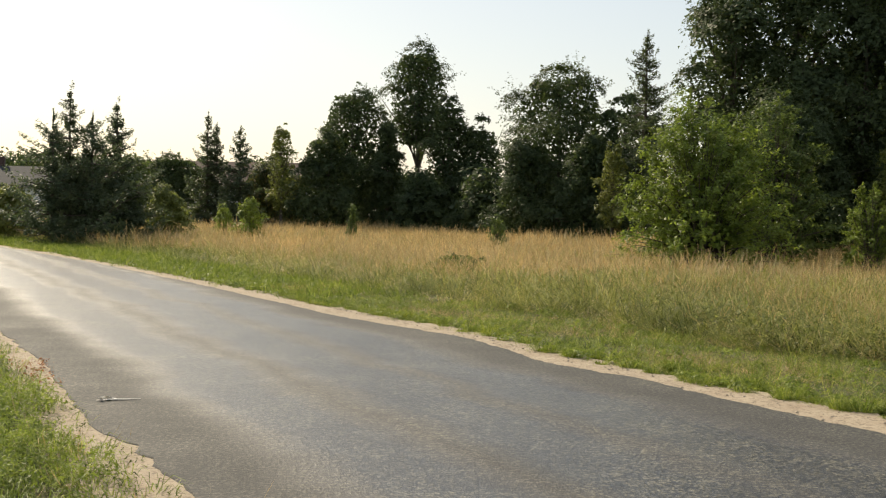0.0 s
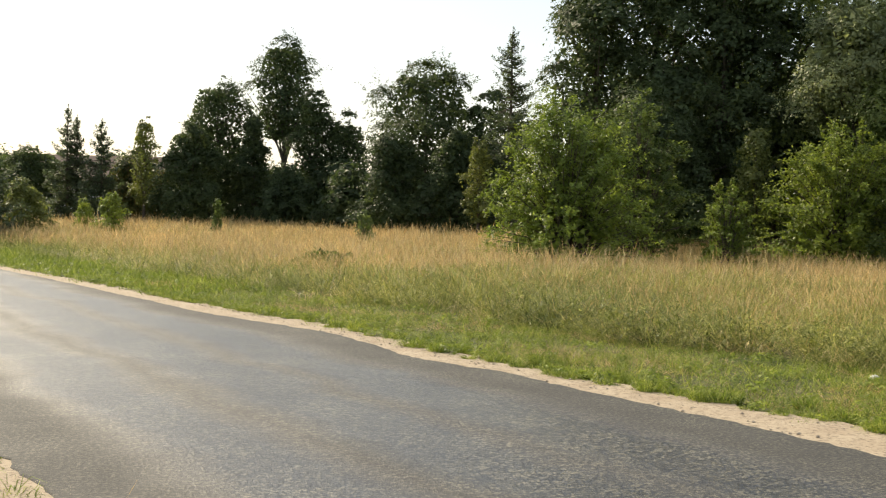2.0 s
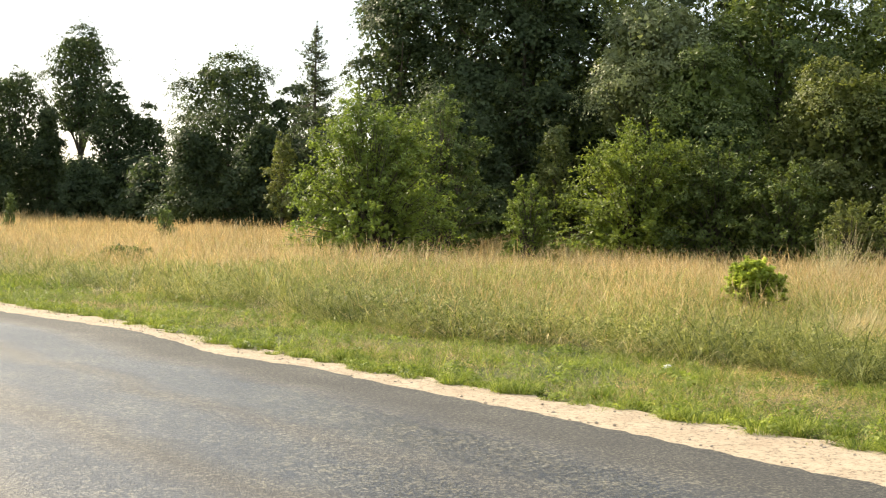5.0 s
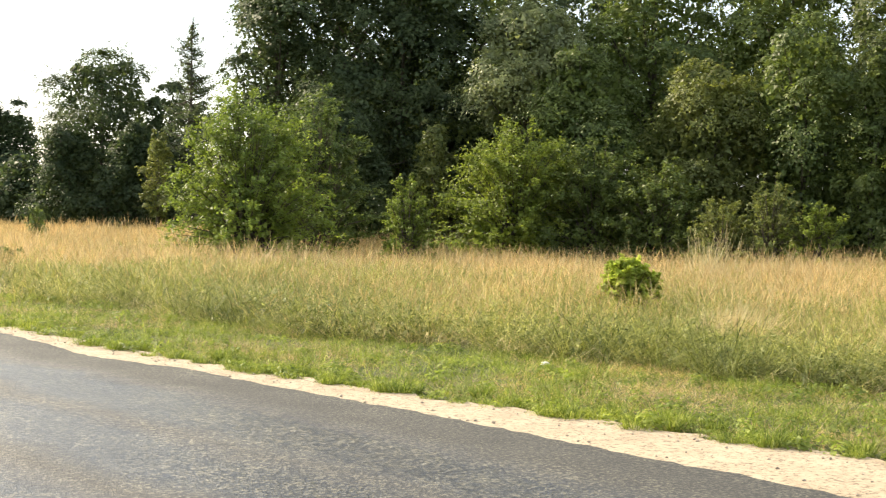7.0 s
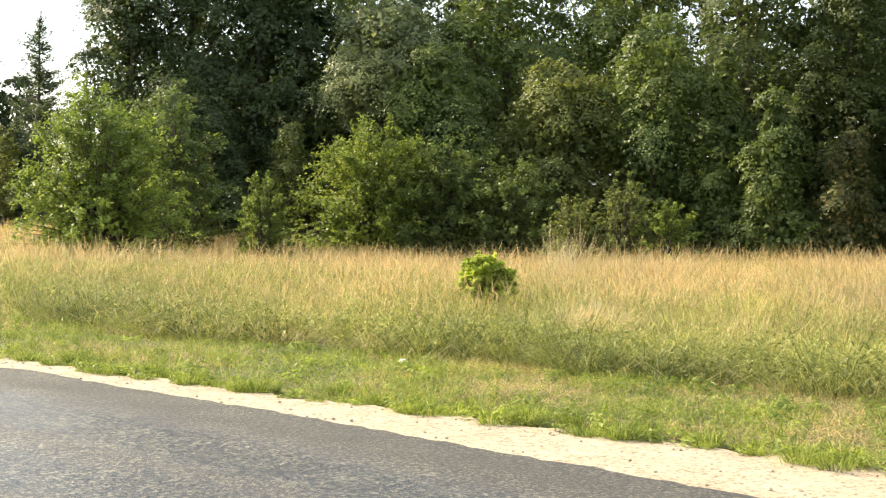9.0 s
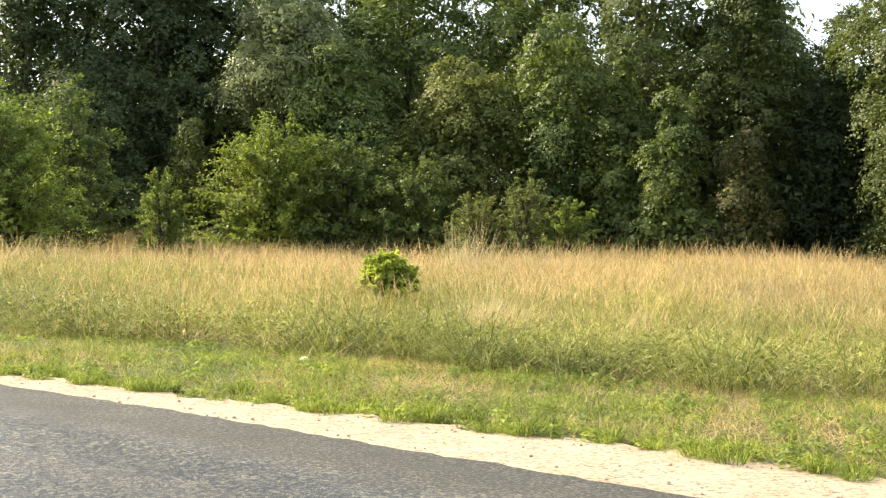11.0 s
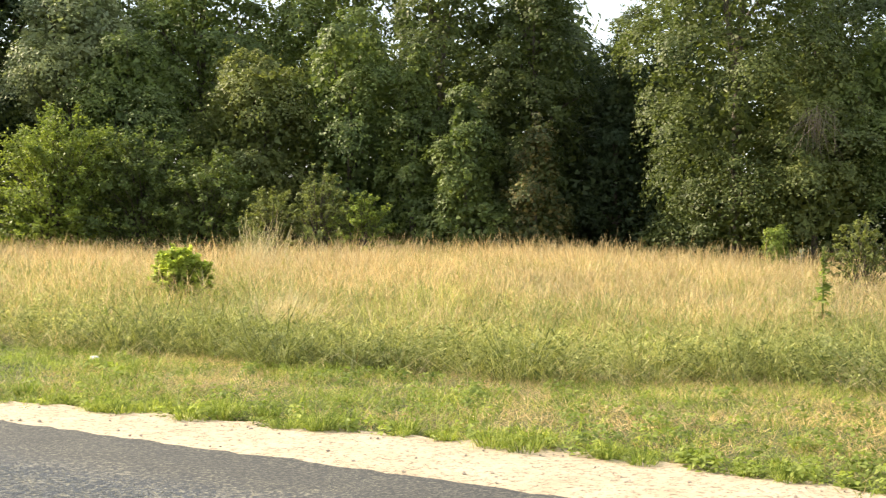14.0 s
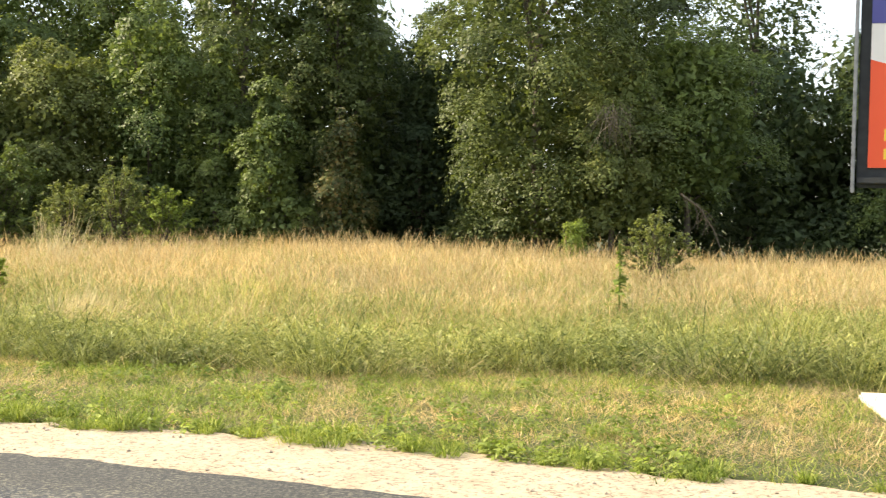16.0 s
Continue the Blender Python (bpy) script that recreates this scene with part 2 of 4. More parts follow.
GRASS_STRAW = leaf_material("grass_straw", (0.48, 0.39, 0.22), (0.66, 0.57, 0.36), (0.80, 0.73, 0.52), 0.4, 0.6, glow=(1.02, 1.0, 0.95))

# ---- ground, road, shoulders ----
def ground_sheet():
    qs = np.concatenate([[-2500, -600, -150, -40, -12, -5], np.arange(-3, 46, 0.6), [50, 58, 70, 100, 200, 600, 2500]])
    ss = np.concatenate([[-2500, -600, -150, -40, -15], np.arange(-10, 100, 1.0), [110, 130, 160, 250, 600, 2500]])
    Q, S = np.meshgrid(qs, ss, indexing="ij")
    Z = lump(Q, S) - 0.012
    X, Y = Q * QX - S * QY, Q * QY + S * QX
    v = np.stack([X, Y, Z], -1).reshape(-1, 3)
    a, b = len(qs), len(ss)
    i = (np.arange(a - 1)[:, None] * b + np.arange(b - 1)[None, :]).ravel()
    f = np.stack([i, i + b, i + b + 1, i + 1], 1)
    ob = part_np("ground", v, f, SOIL, smooth=True)
    return tagged(ob, "grassy earth of a flat roadside meadow", "ground", kind="structure")


def wobble(s, seed, amp):
    return amp * (np.sin(s * 1.9 + seed) * 0.35 + np.sin(s * 4.3 + seed * 2.1) * 0.3 + np.sin(s * 0.63 + seed * 0.7) * 0.5 + np.sin(s * 9.7 + seed * 3.3) * 0.16)


def strip(name, mat, q0, q1, z0, amp0, amp1, seed, s_from, s_to, step, cols, crown=0.0, skirt=0.05):
    """A long ragged strip along the road, with sides that go down into the ground."""
    s = np.concatenate([[-400.0], np.arange(s_from, s_to, step), [160, 260, 900]])
    near = np.where((s > s_from - 1) & (s < s_to + 1), 1.0, 0.0)
    q0, q1 = (e(s) if callable(e) else e for e in (q0, q1))
    e0, e1 = q0 + bend(s) + wobble(s, seed, amp0) * near, q1 + bend(s) + wobble(s, seed + 5, amp1) * near
    crumb = np.random.default_rng(int(seed)).normal(size=(2, len(s))) * near * 0.45
    e0, e1 = e0 + crumb[0] * amp0, e1 + crumb[1] * amp1
    u = np.linspace(0, 1, cols)
    Q = e0[:, None] * (1 - u) + e1[:, None] * u
    Z = z0 + crown * 4 * u * (1 - u) + 0 * Q
    Q = np.concatenate([Q[:, :1] - 0.05, Q, Q[:, -1:] + 0.05], 1)
    Z = np.concatenate([Z[:, :1] - skirt, Z, Z[:, -1:] - skirt], 1)
    S = s[:, None] + 0 * Q
    v = np.stack([Q * QX - S * QY, Q * QY + S * QX, Z], -1).reshape(-1, 3)
    a, b = Q.shape
    i = (np.arange(a - 1)[:, None] * b + np.arange(b - 1)[None, :]).ravel()
    return part_np(name, v, np.stack([i, i + 1, i + b + 1, i + b], 1), mat)


def sand_out(s):
    """Outer edge of the far shoulder: it narrows down the lane."""
    return np.interp(s, [-5, 1.3, 3.0, 4.7, 6, 7.6, 9.2, 10.2, 13, 16.3, 19.6, 30, 60], [8.0, 7.9, 8.0, 7.92, 7.75, 7.6, 7.38, 7.25, 7.14, 7.3, 6.95, 6.75, 6.55])


def road_out(s):
    """Far edge of the asphalt, with the broken bit where the sand cuts in."""
    return np.interp(s, [-5, 4, 7, 11, 11.7, 12.2, 12.7, 13.6, 15.2, 16.2, 18, 24, 34, 48], [6.8, 6.84, 6.92, 6.93, 6.8, 6.69, 6.74, 6.86, 6.96, 6.8, 6.52, 6.44, 6.42, 6.31])


def road_in(s):
    """Near edge of the asphalt."""
    return np.interp(s, [-5, 8.4, 8.9, 9.25, 9.6, 10.9, 12.2, 13.6, 15.2, 17, 30], [1.72, 1.73, 1.70, 1.63, 1.56, 1.62, 1.69, 1.75, 1.74, 1.68, 1.6])


ground_sheet()
tagged(strip("road", ASPHALT, road_in, road_out, 0.022, 0.035, 0.035, 1.0, -6, 90, 0.12, 14, 0.03),
       "worn grey asphalt country lane with ragged edges", "road", kind="structure")
tagged(strip("sand_shoulder", SAND, lambda s: road_out(s) - 0.25, lambda s: sand_out(s) + 0.22, 0.006, 0.0, 0.09, 3.0, -6, 90, 0.12, 5, 0.01),
       "pale sandy shoulder along the asphalt edge", "road shoulder", kind="structure")
tagged(strip("sand_shoulder", SAND, 1.22, 1.95, 0.006, 0.08, 0.0, 8.0, -6, 90, 0.12, 5, 0.01),
       "pale sandy shoulder beside the near grass", "road shoulder", kind="structure")


# ---- trees and shrubs ----
def profile(kind, u):
    if kind == "dome":
        return np.sqrt(np.clip(1 - (u * 0.97) ** 2.2, 0.02, 1)) * (0.82 + 0.18 * np.minimum(u * 5, 1))
    if kind == "mound":
        return np.clip(1 - u ** 2.1, 0.04, 1) ** 0.66 * (0.88 + 0.12 * np.minimum(u * 6, 1))
    if kind == "cone":
        return np.clip(1.02 - u, 0.05, 1) ** 0.75 * (0.75 + 0.25 * np.minimum(u * 6, 1))
    if kind == "tall":
        return (0.35 + 0.65 * np.sin(np.pi * np.clip(u, 0, 1)) ** 0.6) * (1 - 0.35 * u)
    return np.sin(np.pi * np.clip(0.1 + 0.86 * u, 0, 1)) ** 0.55


def crown(h0, h1, width, shape, n_clump, per_clump, leaf, rng, clump=0.17, hollow=0.45, lean=(0, 0), airy=1.0, spray=1.0, fill=1.0, fine=1.0):
    """Tuft centres and leaves of a crown between two heights: big lobes, covered with caps of small leaves."""
    leaf = leaf * 0.70 * fine
    tall = h1 - h0
    lobes = int(np.clip(n_clump / 5.0, 8, 28))
    lu = (np.arange(lobes) + rng.random(lobes)) / lobes
    la = np.arange(lobes) * 2.4 + rng.random(lobes) * 1.1
    lr = clump * 1.5 * width * (0.7 + 0.6 * rng.random(lobes)) * (0.5 + 0.5 * profile(shape, lu))
    lr = np.minimum(lr, tall * 0.3)
    lrad = np.maximum(profile(shape, lu) * width * 0.5 * (0.84 + 0.26 * rng.random(lobes)) - lr * 0.72, 0.03) * (hollow + (1 - hollow) * rng.random(lobes) ** 0.3)
    lobe = np.stack([lrad * np.cos(la) + lean[0] * lu, lrad * np.sin(la) + lean[1] * lu, h0 + tall * lu - lr * 0.55 * lu], 1)
    away = np.stack([np.cos(la), np.sin(la), 0.35 + 0.5 * lu], 1)
    # caps on the lobes, and loose ones along the outline
    n1 = int(n_clump * 3.0)
    n2 = int(n_clump * 0.8)
    own = np.arange(n1) % lobes
    d1 = unit(rng.normal(size=(n1, 3)) * 0.85 + away[own] * 0.8 + np.array([0, 0, 0.75]))
    c1 = lobe[own] + d1 * (lr[own] * (0.78 + 0.3 * rng.random(n1)))[:, None] * np.array([1.0, 1.0, 0.74])
    r1 = lr[own] * (0.20 + 0.28 * rng.random(n1) ** 1.3)
    u2, a2 = rng.random(n2) ** 0.9, rng.random(n2) * 2 * np.pi
    wave = 0.93 + 0.12 * np.sin(a2 * 3 + rng.random() * 6 + u2 * 5) + 0.10 * np.sin(a2 * 2 + u2 * 11 + rng.random() * 6)
    r2 = clump * width * (0.22 + 0.25 * rng.random(n2)) * (0.6 + 0.4 * profile(shape, u2))
    g2 = np.maximum(profile(shape, u2) * width * 0.5 * wave * (0.75 + 0.25 * rng.random(n2)) - r2 * 0.5, 0.02)
    c2 = np.stack([g2 * np.cos(a2) + lean[0] * u2, g2 * np.sin(a2) + lean[1] * u2, h0 + tall * u2 - r2 * 0.4], 1)
    d2 = unit(np.stack([np.cos(a2), np.sin(a2), 0.15 + 0.9 * u2], 1) + rng.normal(size=(n2, 3)) * 0.25)
    c, rc, d = np.concatenate([c1, c2]), np.concatenate([r1, r2]), np.concatenate([d1, d2])
    c[:, 2] = np.maximum(c[:, 2], rc * 0.5)
    plate = unit(d * 0.55 + np.array([0, 0, 0.6]) + rng.normal(size=d.shape) * 0.12)
    k = len(c)
    per = max(int(n_clump * per_clump * 1.32 * airy / (k * fine)), 6)
    ti = np.repeat(np.arange(k), per)
    n = k * per
    ta = unit(np.cross(plate, np.array([0.93, 0.33, 0.17])))
    tb = np.cross(plate, ta)
    g = rng.normal(size=(n, 2)) * np.array([0.62, 0.55])
    p = c[ti] + (ta[ti] * g[:, :1] + tb[ti] * g[:, 1:] - plate[ti] * (0.36 * (g ** 2).sum(1, keepdims=True) + 0.16 * rng.normal(size=(n, 1)))) * rc[ti][:, None]
    p[:, 2] = np.maximum(p[:, 2] - 0.12 * rc[ti] * (g ** 2).sum(1), 0.03)
    nor = unit(plate[ti] * 0.7 + d[ti] * 0.45 + (ta[ti] * g[:, :1] + tb[ti] * g[:, 1:]) * 0.45 + rng.normal(size=(n, 3)) * 0.34)
    L = leaf * (0.7 + 0.6 * rng.random(n))
    v, f = leaves(p, nor, L, L * (0.55 + 0.35 * rng.random(n)), rng, 0.25)
    # leafy twigs that stick out
    t = int(n_clump * 1.5 * spray)
    m = max(int(per_clump * 0.10), 7)
    at = rng.integers(0, k, t)
    way = unit(d[at] + np.array([0, 0, 0.3]) + rng.normal(size=(t, 3)) * 0.3)
    span = rc[at] * (1.1 + 0.9 * rng.random(t) * spray)
    ti = np.repeat(np.arange(t), m)
    along = rng.random(t * m)
    pt = c[at][ti] + way[ti] * (along * span[ti])[:, None] + rng.normal(size=(t * m, 3)) * (span[ti] * (0.20 - 0.15 * along))[:, None]
    pt[:, 2] = np.maximum(pt[:, 2] - 0.25 * span[ti] * along ** 2, 0.03)
    Lt = leaf * (0.65 + 0.6 * rng.random(t * m))
    vt, ft = leaves(pt, unit(way[ti] * 0.3 + np.array([0, 0, 0.8]) + rng.normal(size=(t * m, 3)) * 0.5), Lt, Lt * 0.6, rng, 0.15)
    v, f = np.concatenate([v, vt]), np.concatenate([f, ft + len(v)])
    # leaves inside the crown
    k = int((700 + 760 * width) * airy ** 2 * fill)
    ui, ai = 0.05 + 0.82 * rng.random(k), rng.random(k) * 2 * np.pi
    ri = profile(shape, ui) * width * 0.5 * 0.68 * rng.random(k) ** 0.55
    pi = np.stack([ri * np.cos(ai) + lean[0] * ui, ri * np.sin(ai) + lean[1] * ui, np.maximum(h0 + tall * ui, 0.1)], 1)
    Li = np.clip(width * 0.05, 0.06, 0.23) * (0.6 + 0.7 * rng.random(k))
    vi, fi = leaves(pi, unit(rng.normal(size=(k, 3))), Li, Li * 0.8, rng)
    return c, np.concatenate([v, vi]), np.concatenate([f, fi + len(v)])


def wood(height, top, girth, centers, rng, n_limbs, stems=1, lean=(0, 0)):
    """Stems and limbs, each a tube of its own."""
    trunks, limbs = [], []
    for k in range(stems):
        off = Vector((rng.normal() * 0.028 * height * (stems > 1), rng.normal() * 0.028 * height * (stems > 1), 0))
        tip = Vector((lean[0] + off.x * 5, lean[1] + off.y * 5, top))
        pts = [off + (tip - off) * t + Vector((rng.normal(), rng.normal(), 0)) * 0.02 * height * t * (1 - t) for t in (0, 0.08, 0.25, 0.5, 0.75, 1)]
        pts[0].z = -0.08
        trunks.append(tube(pts, [girth * r / stems ** 0.5 for r in (1.35, 1.0, 0.85, 0.62, 0.38, 0.1)], 7))
    for c in centers[rng.permutation(len(centers))[:n_limbs]]:
        start = Vector((lean[0] * 0.4, lean[1] * 0.4, min(max(c[2] * (0.45 + 0.3 * rng.random()), top * 0.12), top * 0.9)))
        end = Vector(c)
        mid = start.lerp(end, 0.5) + Vector((0, 0, (0.03 if end.z > start.z else 0.1) * height))
        limbs.append(tube([start, mid, end], [girth * 0.38, girth * 0.24, girth * 0.06], 5))
    return trunks, limbs


def tree(az, d, height, width, base, leafmat, label, shape="round", clumps=46, per=230, leaf=0.17, girth=None, clump=0.17,
         hollow=0.45, lean=(0, 0), name="tree", bark=None, category="tree", limbs=12, stems=1, group="", airy=1.0, spray=1.0):
    x, y = spot(az, d)
    rng = np.random.default_rng(int(abs(az) * 97 + d * 13 + height * 7) % 100000)
    ob = thing(name, x, y, float(lump(x * QX + y * QY, -x * QY + y * QX)), rng.random() * 0)
    c, v, f = crown(base, height, width, shape, clumps, per, leaf, rng, clump, hollow, lean, airy, spray if d < 58 else spray * 1.25, 1.0 if d < 58 else 1.2, 0.86 if d < 48 else 1.0)
    trunks, boughs = wood(height, height * 0.88, girth or height * 0.016, c, rng, limbs, stems, lean)
    for t in trunks:
        part_np("trunk" if stems == 1 else "stem", *t, bark or BARK, ob, smooth=True)
    for t in boughs:
        part_np("limb", *t, bark or BARK, ob, smooth=True)
    part_np("crown", v, f, leafmat, ob)
    return tagged(ob, label, category, group or ("" if name == "shrub" else "trees of the distant row" if d >= 58 else "trees of the wood edge"))


def shrub(az, d, height, width, leafmat, label, leaf=0.09, clumps=26, per=130, shape="dome", category="shrub", clump=0.2, **more):
    return tree(az, d, height, width, 0.05, leafmat, label, shape, clumps, per, leaf, girth=0.03 + height * 0.01, clump=clump,
                name="shrub", category=category, limbs=9, stems=4, **more)


def arching_bush(az, d, height, width, leafmat, label, boughs=130, twigs=9, per=20, leaf=0.10, droop=0.3, name="bush", category="bush", stems=5, fill=1.0, dome=0.62):
    """A shrub of many boughs that rise from one foot and arch outwards, each set with leafy twigs."""
    x, y = spot(az, d)
    rng = np.random.default_rng(int(abs(az) * 89 + d * 19 + height * 5) % 100000)
    ob = thing(name, x, y, float(lump(x * QX + y * QY, -x * QY + y * QX)))
    n = boughs
    a = np.arange(n) * 2.39996 + rng.normal(size=n) * 0.35
    u = np.sqrt((np.arange(n) + 0.5) / n)
    lop = 1 + 0.13 * np.sin(a * 2 + rng.random() * 6) + 0.10 * np.sin(a * 3 + rng.random() * 6)
    r = width * 0.5 * u * lop * (0.82 + 0.26 * rng.random(n))
    z = height * np.clip(1 - u ** 2.3, 0.03, 1) ** dome * (0.74 + 0.30 * rng.random(n)) + 0.06
    end = np.stack([r * np.cos(a), r * np.sin(a), z], 1)
    foot = np.stack([0.10 * r * np.cos(a), 0.10 * r * np.sin(a), 0 * a], 1)
    mid = np.stack([0.42 * r * np.cos(a), 0.42 * r * np.sin(a), 0.72 * z + 0.10 * height], 1)
    t = 0.30 + 0.72 * rng.random((n, twigs)) ** 0.8
    T = t[..., None]
    root = foot[:, None] * (1 - T) ** 2 + mid[:, None] * 2 * T * (1 - T) + end[:, None] * T ** 2
    way = unit((mid - foot)[:, None] * (1 - T) + (end - mid)[:, None] * T)
    out = np.stack([np.cos(a), np.sin(a), 0.5 + 0 * a], 1)[:, None]
    way = unit(way * 0.7 + out * 0.45 + rng.normal(size=root.shape) * 0.42).reshape(-1, 3)
    root = root.reshape(-1, 3)
    m = len(root)
    span = width * 0.085 * (0.55 + 0.8 * rng.random(m))
    k = np.repeat(np.arange(m), per)
    w = rng.random(m * per) ** 0.8
    p = root[k] + way[k] * (w * span[k])[:, None] + rng.normal(size=(m * per, 3)) * (span[k] * (0.20 - 0.10 * w))[:, None]
    p[:, 2] = np.maximum(p[:, 2] - droop * span[k] * w ** 2, 0.04)
    nor = unit(way[k] * 0.25 + np.array([0, 0, 0.75]) + rng.normal(size=(m * per, 3)) * 0.42)
    L = leaf * (0.65 + 0.7 * rng.random(m * per))
    v, f = leaves(p, nor, L, L * (0.42 + 0.25 * rng.random(m * per)), rng, 0.3)
    c = int((300 + 260 * width) * fill)
    ui, ai = rng.random(c), rng.random(c) * 2 * np.pi
    ri = width * 0.5 * 0.66 * np.sqrt(ui)
    zi = height * 0.66 * np.clip(1 - ui, 0.05, 1) ** 0.6 * rng.random(c) + 0.05
    Li = np.clip(width * 0.034, 0.05, 0.17) * (0.6 + 0.7 * rng.random(c))
    vi, fi = leaves(np.stack([ri * np.cos(ai), ri * np.sin(ai), zi], 1), unit(rng.normal(size=(c, 3))), Li, Li * 0.8, rng)
    tubes = [tube([foot[j] - np.array([0, 0, 0.05]), 0.25 * foot[j] + 0.5 * mid[j] + 0.25 * end[j], end[j]], [0.012 + 0.004 * height, 0.008 + 0.002 * height, 0.003], 4) for j in range(n)]
    for j in range(stems):
        part_np("stem", *tubes[j * (n // stems)], BARK, ob, smooth=True)
    tagged(part_np("branchwork", *join_tubes([q for j, q in enumerate(tubes) if j % (n // stems) or j // (n // stems) >= stems]), BARK, ob, smooth=True), kind="stuff")
    part_np("crown", np.concatenate([v, vi]), np.concatenate([f, fi + len(v)]), leafmat, ob)
    return tagged(ob, label, category, "shrubs of the wood edge" if d > 36 and az > 15 else "")


def conifer(az, d, height, width, label, mat=None, ragged=0.25, base=0.06, whorls=None, name="spruce_tree"):
    """A conifer with whorls of drooping boughs."""
    x, y = spot(az, d)
    rng = np.random.default_rng(int(abs(az) * 131 + d * 17 + height * 11) % 100000)
    ob = thing(name, x, y, float(lump(x * QX + y * QY, -x * QY + y * QX)))
    P, N, tubes = [], [], []
    levels = int((whorls or int(height * 4.5)) * 1.35)
    for i in range(levels):
        u = base + (0.985 - base) * i / (levels - 1)
        reach = (1 - u) ** 0.82 * width * 0.5 + 0.04
        for k in range(rng.integers(4, 8)):
            a = rng.random() * 2 * np.pi
            L = reach * (1 - ragged + 2 * ragged * rng.random() ** 1.5)
            rise = (0.35 * u - 0.05 + 0.22 * rng.normal()) * L
            m = int((30 + 95 * L) * (1.0 if d < 58 else 0.62))
            t = rng.random(m) ** 0.7
            side = rng.normal(size=m) * 0.15 * L * (1.1 - t * 0.7)
            px = np.cos(a) * t * L - np.sin(a) * side
            py = np.sin(a) * t * L + np.cos(a) * side
            lift = rng.normal() * 0.12
            pz = u * height + lift + rise * t - 0.12 * L * t * (1 - t) * 4 * (1 - u) + 0.16 * L * t ** 3 + rng.normal(size=m) * 0.07
            P.append(np.stack([px, py, np.maximum(pz, 0.05)], 1))
            N.append(rng.normal(size=(m, 3)) * 0.6 + np.array([0, 0, 1.0]))
            if k < 4:
                tubes.append(tube([(0, 0, u * height), (np.cos(a) * L * 0.5, np.sin(a) * L * 0.5, u * height + rise * 0.5 - 0.1 * L), (np.cos(a) * L * 0.92, np.sin(a) * L * 0.92, max(0.05, u * height + rise))], [0.03, 0.02, 0.006], 4))
    P, N = np.concatenate(P), unit(np.concatenate(N))
    n = len(P)
    L = (0.165 if d < 58 else 0.20) * (0.6 + 0.8 * rng.random(n)) * (1.15 - 0.6 * P[:, 2] / height)
    v, f = leaves(P, N, L, L * 0.42, rng, 0.2)
    tv, tf = tube([(0, 0, -0.08), (0, 0, height * 0.5), (0, 0, height)], [height * 0.017, height * 0.01, 0.012], 7)
    part_np("trunk", tv, tf, BARK, ob, smooth=True)
    tagged(part_np("branchwork", *join_tubes(tubes), BARK, ob, smooth=True), kind="stuff")
    part_np("crown", v, f, mat or NEEDLE, ob)
    return tagged(ob, label, "conifer", "conifers beside the lane" if d < 58 else "trees of the distant row")


# far left: the conifer clump beside the lane
conifer(-15.6, 54, 5.9, 4.6, "dark ragged young pine in a roadside clump", ragged=0.7, whorls=15, name="pine_tree")
conifer(-16.25, 53, 4.8, 3.2, "low ragged pine with spreading boughs beside the lane", ragged=0.7, whorls=12, name="pine_tree")
conifer(-14.7, 52.5, 4.8, 3.6, "dark ragged young pine in a roadside clump", ragged=0.7, whorls=13, name="pine_tree")
conifer(-13.7, 54.5, 5.4, 3.8, "dark pointed spruce in a roadside clump", ragged=0.45, whorls=17)
tree(-14.3, 56, 3.4, 4.2, 0.2, LEAF_DARK, "dark dense bush under the roadside conifers", "dome", 34, 170, 0.166, name="bush", category="shrub", stems=3)
shrub(-11.7, 57, 2.3, 2.4, LEAF_OLIVE, "olive-green bush beside the conifer clump", 0.154)
shrub(-17.9, 60, 2.3, 3.0, LEAF_OLIVE, "olive roundish bush beside the lane", 0.154)
shrub(-8.2, 57, 1.9, 1.5, LEAF_BRIGHT, "yellow-green young sapling in the tall grass", 0.154, 16, 90)
shrub(-9.3, 60, 1.5, 1.2, LEAF_BRIGHT, "small yellow-green sapling in the tall grass", 0.11, 12, 80)
shrub(-3.86, 60, 1.75, 0.9, LEAF_MID, "small conical seedling tree in the meadow", 0.09, 14, 80, shape="cone")
shrub(2.38, 49, 1.5, 0.95, LEAF_MID, "small leafy seedling tree in the meadow", 0.09, 14, 70)
shrub(0.64, 33, 0.5, 1.9, LEAF_MID, "low green patch of leafy weeds in the meadow", 0.08, 18, 60, clump=0.12)
# far treeline ahead
conifer(-10.0, 82, 7.0, 3.4, "dark slender spruce in the distant tree row", ragged=0.35, whorls=20)
conifer(-9.62, 82, 6.4, 2.6, "dark slender spruce in the distant tree row", ragged=0.35, whorls=20)
conifer(-8.65, 80, 6.1, 3.6, "dark broad spruce in the distant tree row", ragged=0.35, whorls=20)
tree(-11.3, 90, 5.2, 5.5, 0.3, LEAF_DARK, "dark far broadleaf tree in the row", clumps=30, per=170, leaf=0.22)
tree(-12.8, 95, 5.0, 5.5, 0.3, LEAF_MID, "far broadleaf tree behind the conifers", clumps=30, per=170, leaf=0.22)
tree(-6.9, 80, 6.6, 2.6, 1.0, LEAF_OLIVE, "half-bare birch with dead twigs at its top", "tall", 22, 110, 0.17, hollow=0.2)
tree(-7.3, 84, 4.4, 6.0, 0.1, LEAF_RUST, "brownish thicket tree in the distant row", "dome", 34, 170, 0.22)
tree(-5.0, 78, 6.0, 5.0, 0.1, LEAF_DARK, "dark dense tree in the distant row", "dome", 44, 220, 0.2)
